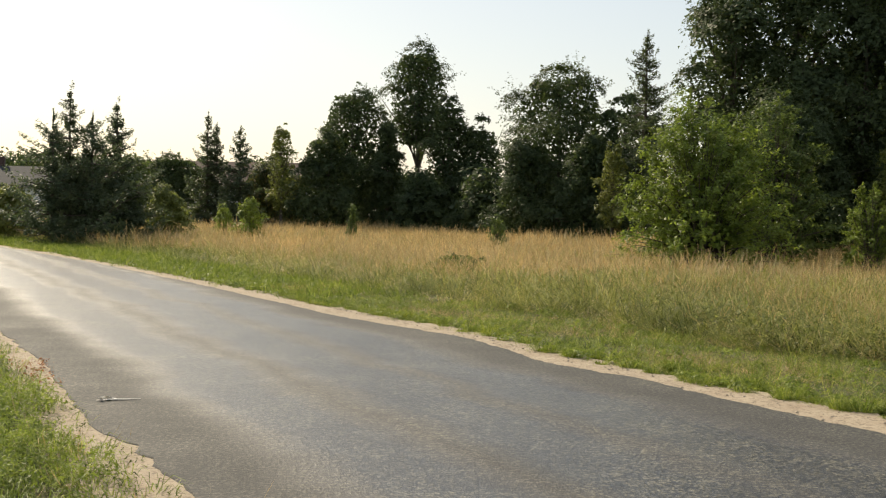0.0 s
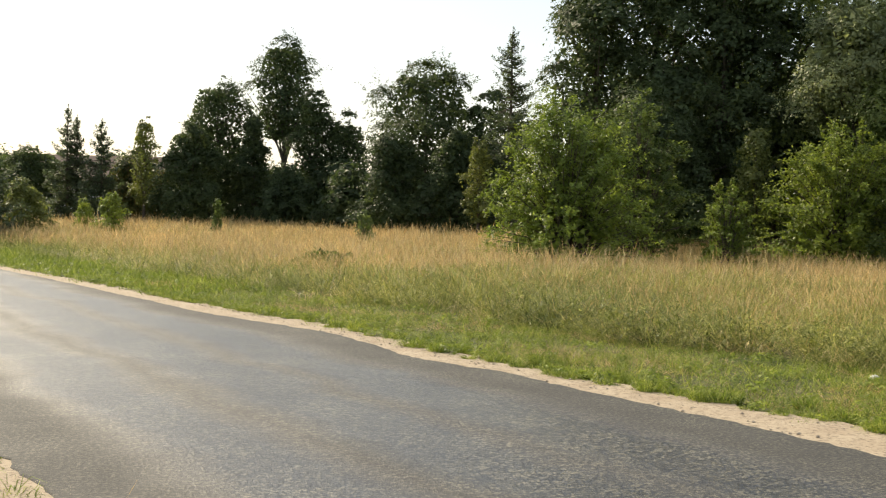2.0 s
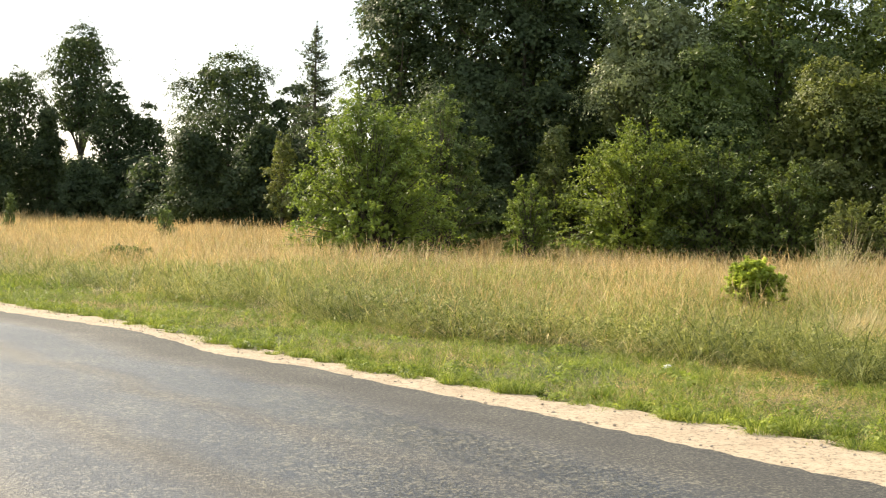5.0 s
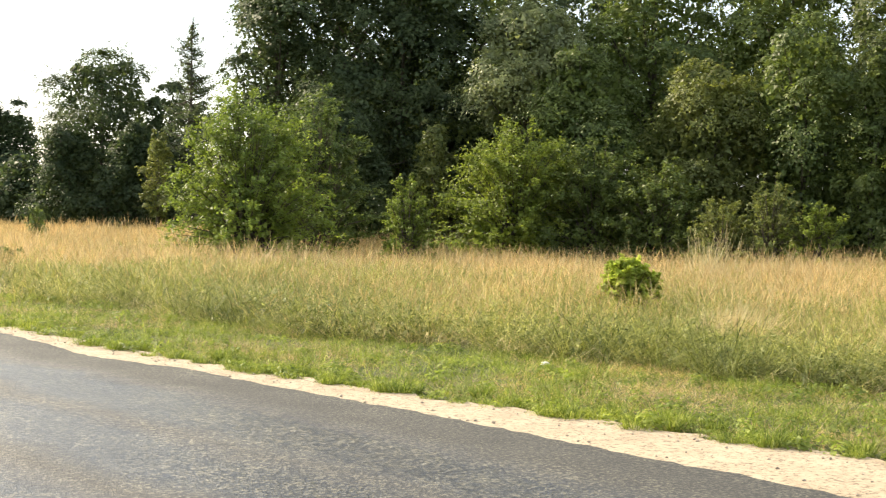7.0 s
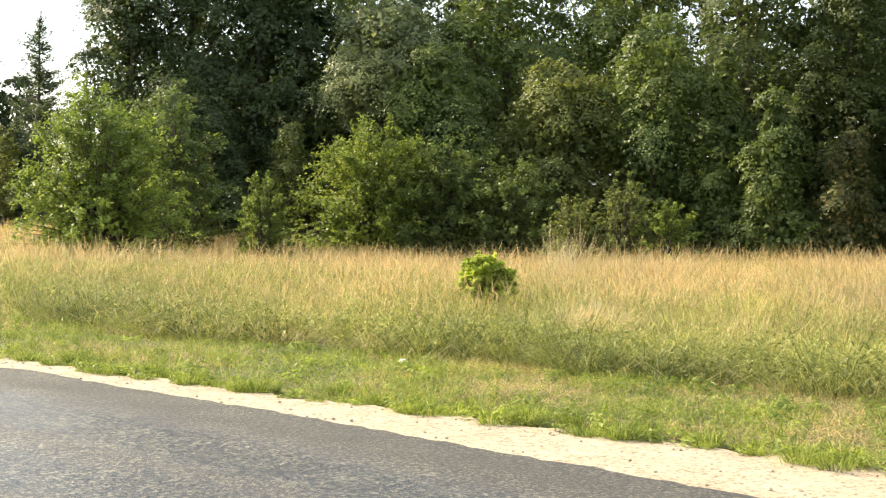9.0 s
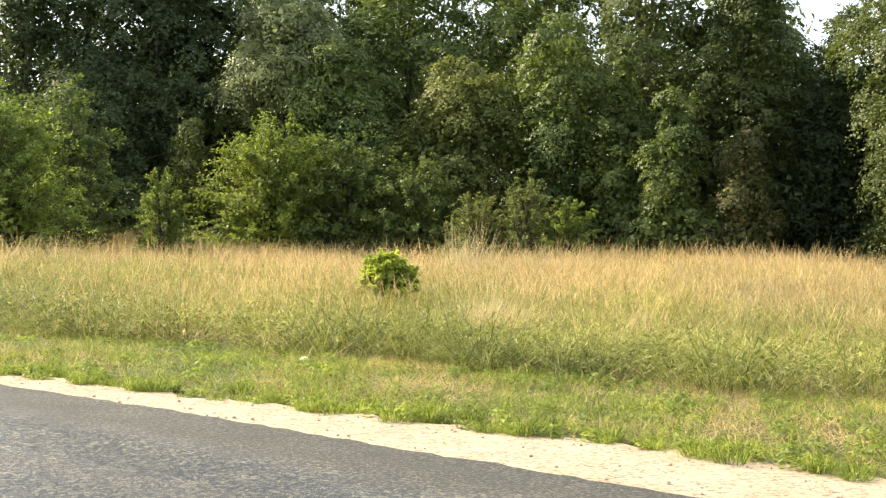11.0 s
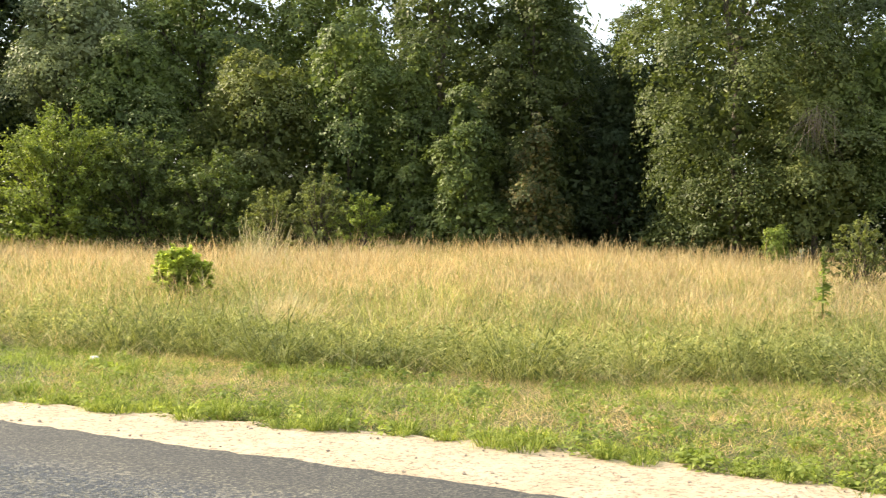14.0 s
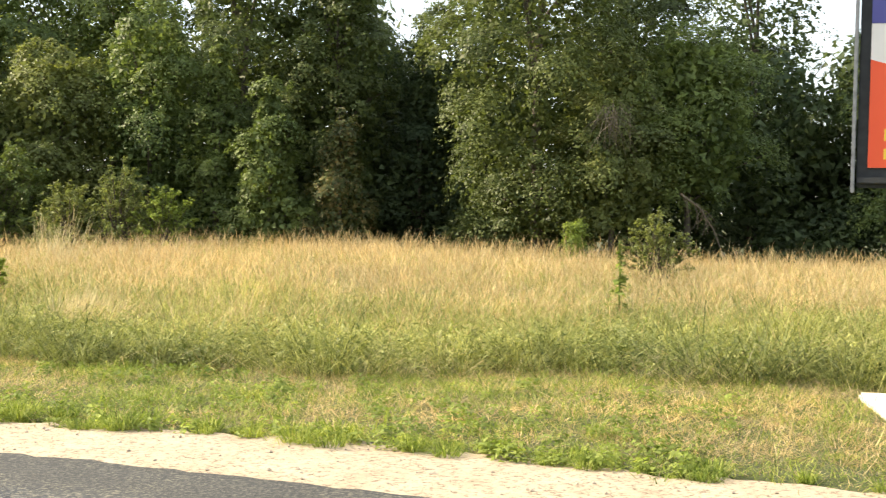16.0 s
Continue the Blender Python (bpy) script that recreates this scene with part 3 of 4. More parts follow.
tree(-3.9, 82, 9.3, 5.2, 1.2, LEAF_DARK, "airy dark tree with a feathery top", "round", 44, 150, 0.19, hollow=0.35, clump=0.15)
tree(-2.4, 80, 7.0, 4.2, 0.1, LEAF_DARK, "dark dense tree in the distant row", "cone", 44, 200, 0.2)
tree(-1.15, 84, 12.0, 4.9, 5.2, LEAF_DARK, "tall slim tree with a high crown over bare trunk", "round", 34, 190, 0.19, clump=0.2)
tree(0.2, 80, 8.4, 4.4, 1.0, LEAF_DARK, "dark broadleaf tree beside the tall slim one", "tall", 34, 170, 0.19)
tree(-0.9, 78, 3.6, 4.6, 0.1, LEAF_DARK, "dark undergrowth bush of the tree row", "dome", 30, 170, 0.19, name="bush", category="shrub", stems=3)
tree(1.5, 80, 7.0, 4.4, 0.6, LEAF_DARK, "dark broadleaf tree in the distant row", "dome", 34, 150, 0.19)
tree(1.9, 74, 3.4, 4.6, 0.1, LEAF_DARK, "dark undergrowth bush of the tree row", "dome", 30, 170, 0.18, name="bush", category="shrub", stems=3)
tree(4.9, 70, 9.5, 7.0, 0.8, LEAF_DARK, "large round-crowned dark tree", "round", 64, 230, 0.18)
tree(3.6, 66, 5.6, 4.4, 0.05, LEAF_DARK, "dark dense tree in front of the round crown", "dome", 44, 220, 0.17)
tree(6.3, 64, 5.4, 4.2, 0.05, LEAF_DARK, "dark dense tree in the row", "dome", 44, 220, 0.17)
tree(7.2, 61, 4.8, 2.0, 0.6, LEAF_OLIVE, "slim lighter green tree against the dark row", "tall", 20, 150, 0.15)
conifer(8.5, 64, 10.0, 5.4, "tall dark conifer rising behind the bush", ragged=0.4, whorls=30)
tree(7.6, 68, 7.6, 4.0, 0.4, LEAF_DARK, "dark tree between the round crown and the bush", "round", 44, 180, 0.2)
tree(12.1, 52, 11.5, 5.0, 1.2, LEAF_DARK, "mid-green tree with hanging side boughs", "round", 60, 230, 0.16)
tree(14.6, 54, 15.5, 9.4, 2.0, LEAF_DARK, "huge dark broad-crowned old tree", "round", 130, 260, 0.24, clump=0.125, airy=0.9)
tree(17.4, 52, 14.5, 8.0, 1.2, LEAF_DARK, "huge dark old tree of the wood edge", "round", 120, 250, 0.24, clump=0.125, airy=0.9)
tree(14.5, 48, 6.0, 6.5, 0.05, LEAF_DARK, "dark undergrowth tree below the old trees", "dome", 50, 220, 0.16, stems=3)
tree(19.6, 54, 13.0, 7.0, 0.8, LEAF_MID, "dark tree of the wood edge", "round", 80, 230, 0.25)
# the big bush in the meadow
arching_bush(10.9, 36.5, 4.75, 4.7, LEAF_BRIGHT, "large bright green rounded bush in the meadow", 180, 10, 20, 0.105, fill=1.6)
arching_bush(13.9, 41.5, 5.1, 3.9, LEAF_MID, "greyer green bush behind the large bright bush", 120, 9, 20, 0.11)
# wood edge across the meadow
arching_bush(17.7, 37.8, 2.6, 1.9, LEAF_BRIGHT, "yellowish cone-shaped shrub at the wood edge", 80, 8, 17, 0.085, fill=2.5, name="shrub", category="shrub", stems=4)
tree(18.8, 45, 4.6, 2.2, 0.4, LEAF_OLIVE, "slim pale-leaved young tree at the wood edge", "tall", 22, 130, 0.154)
tree(22.8, 47, 8.8, 5.8, 4.4, LEAF_SILVER, "silvery willow with arching boughs", "dome", 64, 230, 0.166, clump=0.16)
tree(23.6, 56, 13.5, 7.0, 1.0, LEAF_DARK, "tall dark tree behind the willow", "round", 70, 220, 0.24)
arching_bush(22.3, 42.5, 4.2, 5.2, LEAF_BRIGHT, "broad rounded green shrub at the wood edge", 170, 9, 20, 0.11, stems=4, fill=2.2)
arching_bush(25.7, 42.0, 4.0, 4.2, LEAF_MID, "dark green shrub at the wood edge", 130, 9, 20, 0.11, stems=4, fill=2.2)
arching_bush(28.3, 41.0, 3.3, 3.8, LEAF_MID, "dull green shrub at the wood edge", 110, 9, 19, 0.11, stems=4, fill=2.2)
tree(25.0, 45.5, 7.0, 5.2, 0.8, LEAF_MID, "mid-green oak at the wood edge", "round", 66, 230, 0.166)
tree(28.0, 50.0, 11.5, 6.6, 2.6, LEAF_MID, "tall oak with open upper crown", "round", 80, 220, 0.22)
tree(30.3, 44.0, 6.7, 5.0, 0.6, LEAF_OLIVE, "olive-green round tree at the wood edge", "round", 60, 230, 0.166)
tree(33.3, 50.0, 12.5, 6.4, 2.2, LEAF_MID, "tall tree with dark limbs and open crown", "round", 80, 220, 0.22)
arching_bush(31.0, 38.2, 2.1, 2.4, LEAF_OLIVE, "brownish olive shrub at the meadow's far edge", 70, 8, 15, 0.085, name="shrub", category="shrub", stems=4)
arching_bush(33.0, 37.6, 2.6, 2.4, LEAF_OLIVE, "pale olive shrub at the meadow's far edge", 70, 8, 15, 0.085, name="shrub", category="shrub", stems=4)
arching_bush(34.9, 37.0, 2.0, 1.8, LEAF_BRIGHT, "bright green shrub at the meadow's far edge", 60, 8, 14, 0.085, name="shrub", category="shrub", stems=4)
tree(34.2, 43.5, 8.0, 4.4, 0.8, LEAF_MID, "dense green tree at the wood edge", "round", 56, 230, 0.166)
tree(37.0, 42.0, 6.8, 3.4, 0.1, LEAF_MID, "narrow green tree clothed to the ground", "cone", 56, 230, 0.160)
tree(38.2, 46.0, 11.6, 5.8, 0.4, LEAF_DEEP, "dark dense tree of the wood edge", "round", 84, 230, 0.179)
tree(39.2, 40.5, 5.4, 3.6, 0.05, LEAF_MID, "dense leafy tree clothed to the ground", "cone", 54, 220, 0.154)
tree(42.2, 40.0, 4.4, 3.0, 0.05, LEAF_RUST, "tree with rusty brownish young leaves", "cone", 46, 200, 0.147)
tree(42.0, 45.0, 11.0, 5.6, 0.3, LEAF_DEEP, "dark tall tree of the wood edge", "tall", 84, 220, 0.179)
tree(43.4, 50.5, 8.6, 6.0, 0.2, LEAF_DARK, "dark tree deep in the wood edge", "dome", 60, 210, 0.166)
tree(46.6, 50.0, 7.2, 6.2, 0.2, LEAF_DARK, "dark low tree closing the gap in the wood edge", "dome", 60, 210, 0.166)
tree(45.6, 45.0, 7.0, 4.0, 0.05, LEAF_DARK, "dark tree clothed to the ground", "cone", 44, 210, 0.154)
tree(50.6, 39.8, 12.0, 7.4, 0.05, LEAF_DEEP, "large broad tree clothed to the ground", "round", 170, 250, 0.16, clump=0.14)
drooping = tree(53.8, 39.0, 6.0, 4.6, 0.9, LEAF_OLIVE, "broad drooping tree at the wood edge", "round", 66, 230, 0.154)
tree(48.4, 46.0, 11.0, 5.6, 1.0, LEAF_DARK, "dark tree behind the broad one", "round", 80, 220, 0.179)
tree(57.0, 40.0, 7.2, 5.2, 2.0, LEAF_MID, "drooping tree over a dark hollow", "round", 54, 220, 0.154)
tree(59.6, 48, 12.0, 6.2, 6.4, LEAF_DARK, "dark tree with sparse flat upper boughs", "round", 30, 150, 0.2, airy=0.6, hollow=0.2, limbs=4)
tree(60.0, 49.0, 7.6, 5.0, 0.2, LEAF_DARK, "dark tree at the wood edge beside the hollow", "round", 50, 200, 0.16)
tree(54.6, 43.5, 10.8, 5.6, 1.0, LEAF_DEEP, "tall dark tree behind the drooping one", "round", 90, 220, 0.2)
tree(61.2, 48.0, 5.4, 4.4, 0.3, LEAF_DARK, "dark tree in the wood's shade", "round", 46, 210, 0.166)
tree(64.0, 47.0, 8.0, 4.4, 0.6, LEAF_DARK, "dark tree behind the billboard", "tall", 50, 210, 0.154)
tree(66.5, 40.0, 7.4, 5.0, 0.4, LEAF_MID, "green tree behind the billboard", "round", 50, 210, 0.166)
arching_bush(55.75, 28.5, 1.55, 1.5, LEAF_OLIVE, "small olive-green bush standing in the tall grass", 50, 8, 13, 0.075, name="shrub", category="shrub", stems=4)
shrub(52.3, 36.5, 1.4, 1.1, LEAF_BRIGHT, "small green sapling at the wood edge", 0.09, 16, 80)
arching_bush(27.2, 21.5, 0.93, 0.86, LEAF_LIME, "small bright green bush in the tall grass", 150, 8, 11, 0.085, 0.30, fill=1.0, dome=0.30, name="shrub", category="shrub", stems=4)


# ---- woodland behind the edge, far trees ----
def woodland(name, label, q_range, s_range, n, height, spread, leaf, per, seed, mat):
    """A deep mass of crowns too far in to count."""
    rng = np.random.default_rng(seed)
    q = q_range[0] + (q_range[1] - q_range[0]) * rng.random(n)
    s = s_range[0] + (s_range[1] - s_range[0]) * rng.random(n)
    z = height * (0.05 + 0.9 * rng.random(n))
    c = np.stack([q * QX - s * QY, q * QY + s * QX, z], 1)
    ci = np.repeat(np.arange(n), per)
    m = n * per
    d = unit(rng.normal(size=(m, 3)))
    p = c[ci] + d * (spread * (0.4 + 0.7 * rng.random(m)))[:, None] * np.array([1, 1, 0.8])
    p[:, 2] = np.maximum(p[:, 2], 0.05)
    L = leaf * (0.6 + 0.8 * rng.random(m))
    v, f = leaves(p, unit(d + np.array([0, 0, 0.6]) + rng.normal(size=(m, 3)) * 0.5), L, L * 0.6, rng)
    return tagged(part_np(name, v, f, mat), label, "woodland", kind="stuff")


woodland("far_woods", "dark woodland interior behind the wood edge", (44, 53), (18, 62), 380, 9.8, 1.4, 0.34, 150, 21, LEAF_DARK)
woodland("far_woods", "dark woodland interior behind the wood edge", (43, 50), (-8, 27), 260, 7.2, 1.3, 0.32, 150, 24, LEAF_DARK)
woodland("far_woods", "dark low undergrowth inside the wood", (40.5, 44), (-8, 40), 150, 2.6, 1.0, 0.26, 120, 25, LEAF_DARK)
woodland("far_woods", "dark undergrowth along the distant tree row", (31, 40), (62, 100), 240, 3.6, 1.2, 0.34, 150, 22, LEAF_DARK)
woodland("far_woods", "hazy distant trees beyond the houses", (2, 60), (150, 162), 260, 6.6, 2.0, 0.55, 150, 23, LEAF_DARK)


# ---- grass ----
def blades(q, s, h, w, out_dir, rng, arch, shape):
    """Blades with feet at q, s. shape 'arch': arched, two pieces; 'spear': one slim triangle; 'panicle': a stalk with a wide seed head."""
    n = len(q)
    base = np.stack([q * QX - s * QY, q * QY + s * QX, lump(q, s) - 0.015], 1)
    a = rng.random(n) * 2 * np.pi
    hw = np.stack([np.cos(a), np.sin(a), 0 * a], 1) * (w * 0.5)[:, None]
    lean = np.stack([np.cos(out_dir), np.sin(out_dir), 0 * out_dir], 1) * (h * arch)[:, None]
    up = np.array([0, 0, 1.0]) * h[:, None]
    fall = np.clip(1.0 - 0.45 * arch ** 2, 0.45, 1)[:, None]
    if shape == "spear":
        v = np.stack([base - hw, base + hw, base + lean + up * fall], 1)
    elif shape == "panicle":
        tip = base + lean + up * fall
        head = (0.30 + 0.35 * rng.random(n))[:, None]
        nod = rng.normal(size=(n, 3)) * (h * 0.10)[:, None]
        foot = base + (tip - base) * (1 - head)
        v = np.stack([foot, foot + (tip + nod - foot) * 0.55 + hw, tip + nod], 1)
    else:  # arch: the tip hangs
        m = base + lean * 0.5 + up * (0.92 - 0.22 * np.clip(arch, 0, 1.5))[:, None]
        tip = base + lean * 1.15 + up * (0.92 - 0.50 * np.clip(arch, 0, 1.5))[:, None]
        v = np.stack([base - hw, base + hw, m + hw * 0.85, m - hw * 0.85, tip], 1)
    return v


def sheet_of_grass(name, label, mat, n, q_range, s_range, h_of, w_of, seed, arch=0.5, keep_of=None, shape="arch", per_tuft=9, spread=0.06):
    """Grass in tufts. keep_of(q, s): share of the tufts that stay."""
    rng = np.random.default_rng(seed)
    k = n // per_tuft
    tq = q_range[0] + (q_range[1] - q_range[0]) * rng.random(k)
    ts = s_range[0] + (s_range[1] - s_range[0]) * rng.random(k)
    stay = rng.random(k) < keep_of(tq, ts)
    tq, ts = tq[stay], ts[stay]
    k = len(tq)
    grow = np.repeat(0.5 + 0.85 * rng.random(k) ** 1.4, per_tuft)
    wide = np.repeat(spread * (0.5 + rng.random(k)), per_tuft)
    tq, ts = np.repeat(tq, per_tuft), np.repeat(ts, per_tuft)
    n = len(tq)
    dq, ds = rng.normal(size=n) * wide, rng.normal(size=n) * wide
    h = h_of(tq, ts) * grow * (0.6 + 0.55 * rng.random(n))
    w = w_of(tq, ts) * (0.7 + 0.6 * rng.random(n))
    out = np.arctan2(dq * QY + ds * QX, dq * QX - ds * QY) + rng.normal(size=n) * 0.9
    v = blades(tq + dq, ts + ds, h, w, out, rng, arch * (0.25 + 1.1 * rng.random(n)), shape)
    if shape == "arch":
        i = np.arange(n)[:, None] * 5
        me = bpy.data.meshes.new(name)
        me.vertices.add(5 * n)
        me.vertices.foreach_set("co", v.astype(np.float32).ravel())
        me.loops.add(7 * n)
        me.loops.foreach_set("vertex_index", (i + np.array([[0, 1, 2, 3, 3, 2, 4]])).astype(np.int32).ravel())
        me.polygons.add(2 * n)
        me.polygons.foreach_set("loop_start", (np.arange(n)[:, None] * 7 + np.array([[0, 4]])).astype(np.int32).ravel())
        me.update(calc_edges=True)
        me.materials.append(mat)
    else:
        c = v.shape[1]
        me = mesh_of(name, v.reshape(-1, 3), np.arange(n * c).reshape(n, c), mat)
    return tagged(new(name, me), label, "grass", kind="stuff")


def waves(q, s, a, b, seed):
    """A slow uneven pattern from 0 to 1 over the plan."""
    return np.clip(0.5 + 0.28 * np.sin(q * a + 1.7 * np.sin(s * b + seed)) + 0.25 * np.sin(s * b * 1.7 + 2.0 * np.sin(q * a * 0.6 + seed * 2)) + 0.18 * np.sin(q * a * 3.1 + s * b * 2.7 + seed), 0, 1)


def hummock(q, s, size, seed):
    """Uneven clumps, about size across, from 0 to 1."""
    a = 6.283 / size
    x = np.sin(q * a + 1.3 * np.sin(s * a * 0.53 + seed)) * np.sin(s * a * 0.9 + 1.7 * np.sin(q * a * 0.61 + seed * 2.3))
    return np.clip(0.5 + 0.5 * x + 0.2 * np.sin(q * a * 2.3 + s * a * 1.9 + seed), 0, 1)


def front(s):
    """Where the mown verge ends and the tall meadow begins."""
    return 10.0 + 2.0 * np.clip((15 - s) / 12, -0.4, 1) + 0.35 * np.sin(s * 0.8) + 0.2 * np.sin(s * 2.3) + bend(s)


def far_q(s):
    return 37.5 - 7.0 * np.clip((s - 35) / 30, 0, 1)


def dist(q, s):
    return np.sqrt(q * q + s * s)


def on_verge(q, s):
    edge = sand_out(s) + bend(s) + 0.06 + 0.16 * np.sin(s * 3.1) + 0.12 * np.sin(s * 7.3) + 0.08 * np.sin(s * 13.7)
    return np.clip((q - edge) / 0.15, 0, 1) * (q < front(s) + 0.5)


def on_meadow(q, s):
    return np.clip((q - front(s)) / 0.3, 0, 1) * (q < far_q(s))


def dryness(q, s):
    """Share of tan seeding grass: it grows towards the wood and down the lane, and comes to the front in patches."""
    deep = (q - front(s) - 1.3 - 1.1 * np.clip((9 - s) / 7, 0, 1)) / 6.0
    patch = 0.5 * np.clip((waves(q, s, 0.9, 0.55, 4) - 0.55) * 4, 0, 1) * np.clip((s - 5) / 3, 0, 1)
    return np.clip(deep + 0.22 * np.clip((s - 7) / 9, 0, 1) + patch, 0.07, 1) * (0.4 + 0.6 * waves(q, s, 0.55, 0.4, 9))


sheet_of_grass("verge_grass", "short green verge grass along the lane", GRASS_GREEN, 100000, (7.0, 13), (-3, 22),
               lambda q, s: 0.08 + 0.11 * waves(q, s, 2.3, 1.9, 1), lambda q, s: 0.0052 + 0 * q, 31, 1.5,
               lambda q, s: on_verge(q, s) * (0.2 + 0.8 * waves(q, s, 1.9, 1.3, 2)) * np.clip(0.45 + (s - 1) / 12, 0, 1), "arch", 14, 0.06)
sheet_of_grass("verge_grass", "low green sward of the verge", GRASS_GREEN, 190000, (7.0, 13), (-3, 26),
               lambda q, s: 0.06 + 0.03 * waves(q, s, 2.3, 1.9, 1), lambda q, s: 0.0060 + 0 * q, 35, 1.7,
               lambda q, s: on_verge(q, s), "spear", 10, 0.12)
sheet_of_grass("verge_grass", "short green verge grass farther along the lane", GRASS_GREEN, 150000, (4, 12), (22, 85),
               lambda q, s: 0.13 + 0.12 * waves(q, s, 2.3, 1.9, 1), lambda q, s: 0.013 + 0.0003 * s, 32, 1.1, on_verge, "spear", 12, 0.09)
sheet_of_grass("verge_grass", "dry straw-coloured blades in the verge", GRASS_DRY, 150000, (7.5, 13), (-3, 26),
               lambda q, s: 0.10 + 0.05 * waves(q, s, 2.3, 1.9, 4), lambda q, s: 0.006 + 0 * q, 33, 1.8,
               lambda q, s: on_verge(q, s) * np.clip(waves(q, s, 1.2, 0.9, 7) * 1.8 - 0.25 + 0.8 * np.clip((9 - s) / 7, 0, 1), 0.1, 1) * np.clip((q - sand_out(s)) / 1.2, 0.1, 1), "spear", 8, 0.10)
sheet_of_grass("verge_grass", "green grass and weeds on the near verge", GRASS_GREEN, 42000, (-2.0, 1.6), (4.5, 18),
               lambda q, s: 0.09 + 0.10 * waves(q, s, 2.0, 1.7, 3), lambda q, s: 0.0060 + 0 * q, 34, 1.3,
               lambda q, s: np.clip((1.52 + 0.08 * np.sin(s * 2.7) + 0.07 * np.sin(s * 6.1) - q) / 0.2, 0, 1), "arch", 12)
sheet_of_grass("dry_grass", "reddish seed heads on the near verge", GRASS_DRY, 5000, (-2.0, 1.5), (4, 17),
               lambda q, s: 0.20 + 0.12 * waves(q, s, 2.0, 1.7, 9), lambda q, s: 0.007 + 0 * q, 37, 0.7,
               lambda q, s: np.clip((1.45 - q) / 0.1, 0, 1) * waves(q, s, 1.3, 1.1, 3), "panicle", 5, 0.12)
sheet_of_grass("meadow_grass", "tall arching green-yellow meadow grass", GRASS_FIELD, 130000, (9.5, 20), (-3, 24),
               lambda q, s: 0.32 + 0.18 * waves(q, s, 1.3, 0.9, 5) + 0.18 * hummock(q, s, 1.1, 2), lambda q, s: 0.0036 + 0.00016 * dist(q, s), 41, 1.7,
               lambda q, s: on_meadow(q, s) * (0.45 + 0.55 * hummock(q, s, 1.1, 2)), "arch", 40, 0.13)
sheet_of_grass("meadow_grass", "tall green-yellow meadow grass farther off", GRASS_FIELD, 280000, (6, 38), (-3, 82),
               lambda q, s: 0.32 + 0.18 * waves(q, s, 0.9, 0.7, 5) + 0.24 * hummock(q, s, 2.3, 4), lambda q, s: 0.006 + 0.00028 * dist(q, s), 42, 1.3,
               lambda q, s: on_meadow(q, s) * ((q > 19) | (s > 22)), "spear", 12, 0.13)
# front tussocks: the shade on their camera side is put into the colour
sheet_of_grass("meadow_grass", "arching green tussocks along the meadow's front, darkened for its shade", GRASS_SHADED, 170000, (9.3, 15.5), (-3, 30),
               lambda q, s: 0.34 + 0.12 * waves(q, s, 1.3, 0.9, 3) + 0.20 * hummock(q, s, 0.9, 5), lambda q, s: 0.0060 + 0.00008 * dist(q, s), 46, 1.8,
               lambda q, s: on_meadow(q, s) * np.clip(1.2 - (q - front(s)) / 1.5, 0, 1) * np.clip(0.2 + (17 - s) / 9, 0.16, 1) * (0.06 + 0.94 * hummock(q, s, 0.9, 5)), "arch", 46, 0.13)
sheet_of_grass("meadow_grass", "bleached fallen blades in the meadow's front", GRASS_STRAW, 60000, (9.0, 17), (-3, 40),
               lambda q, s: 0.24 + 0.10 * waves(q, s, 1.3, 0.9, 3), lambda q, s: 0.0065 + 0 * q, 45, 1.9,
               lambda q, s: on_meadow(q, s) * np.clip(1 - (q - front(s)) / 4, 0, 1) * waves(q, s, 1.7, 1.1, 8), "arch", 7, 0.12)
sheet_of_grass("dry_grass", "tan seeding stalks of dry meadow grass", GRASS_DRY, 540000, (10, 38), (-3, 46),
               lambda q, s: 0.46 + 0.18 * waves(q, s, 0.8, 0.6, 6) + 0.14 * hummock(q, s, 1.7, 8), lambda q, s: 0.0060 + 0.00034 * dist(q, s), 43, 1.05,
               lambda q, s: on_meadow(q, s) * dryness(q, s), "panicle", 8, 0.13)
sheet_of_grass("dry_grass", "tan seeding stalks of dry meadow grass farther off", GRASS_DRY, 200000, (6, 37), (44, 82),
               lambda q, s: 0.42 + 0.18 * waves(q, s, 0.8, 0.6, 6) + 0.2 * hummock(q, s, 2.6, 8), lambda q, s: 0.011 + 0.00040 * dist(q, s), 44, 0.8,
               lambda q, s: on_meadow(q, s) * (0.25 + 0.75 * dryness(q, s)), "panicle", 8, 0.15)


RED_WEED = leaf_material("leaf_red", (0.20, 0.07, 0.04), (0.34, 0.13, 0.08), (0.46, 0.22, 0.14), 0.5, 0.3)


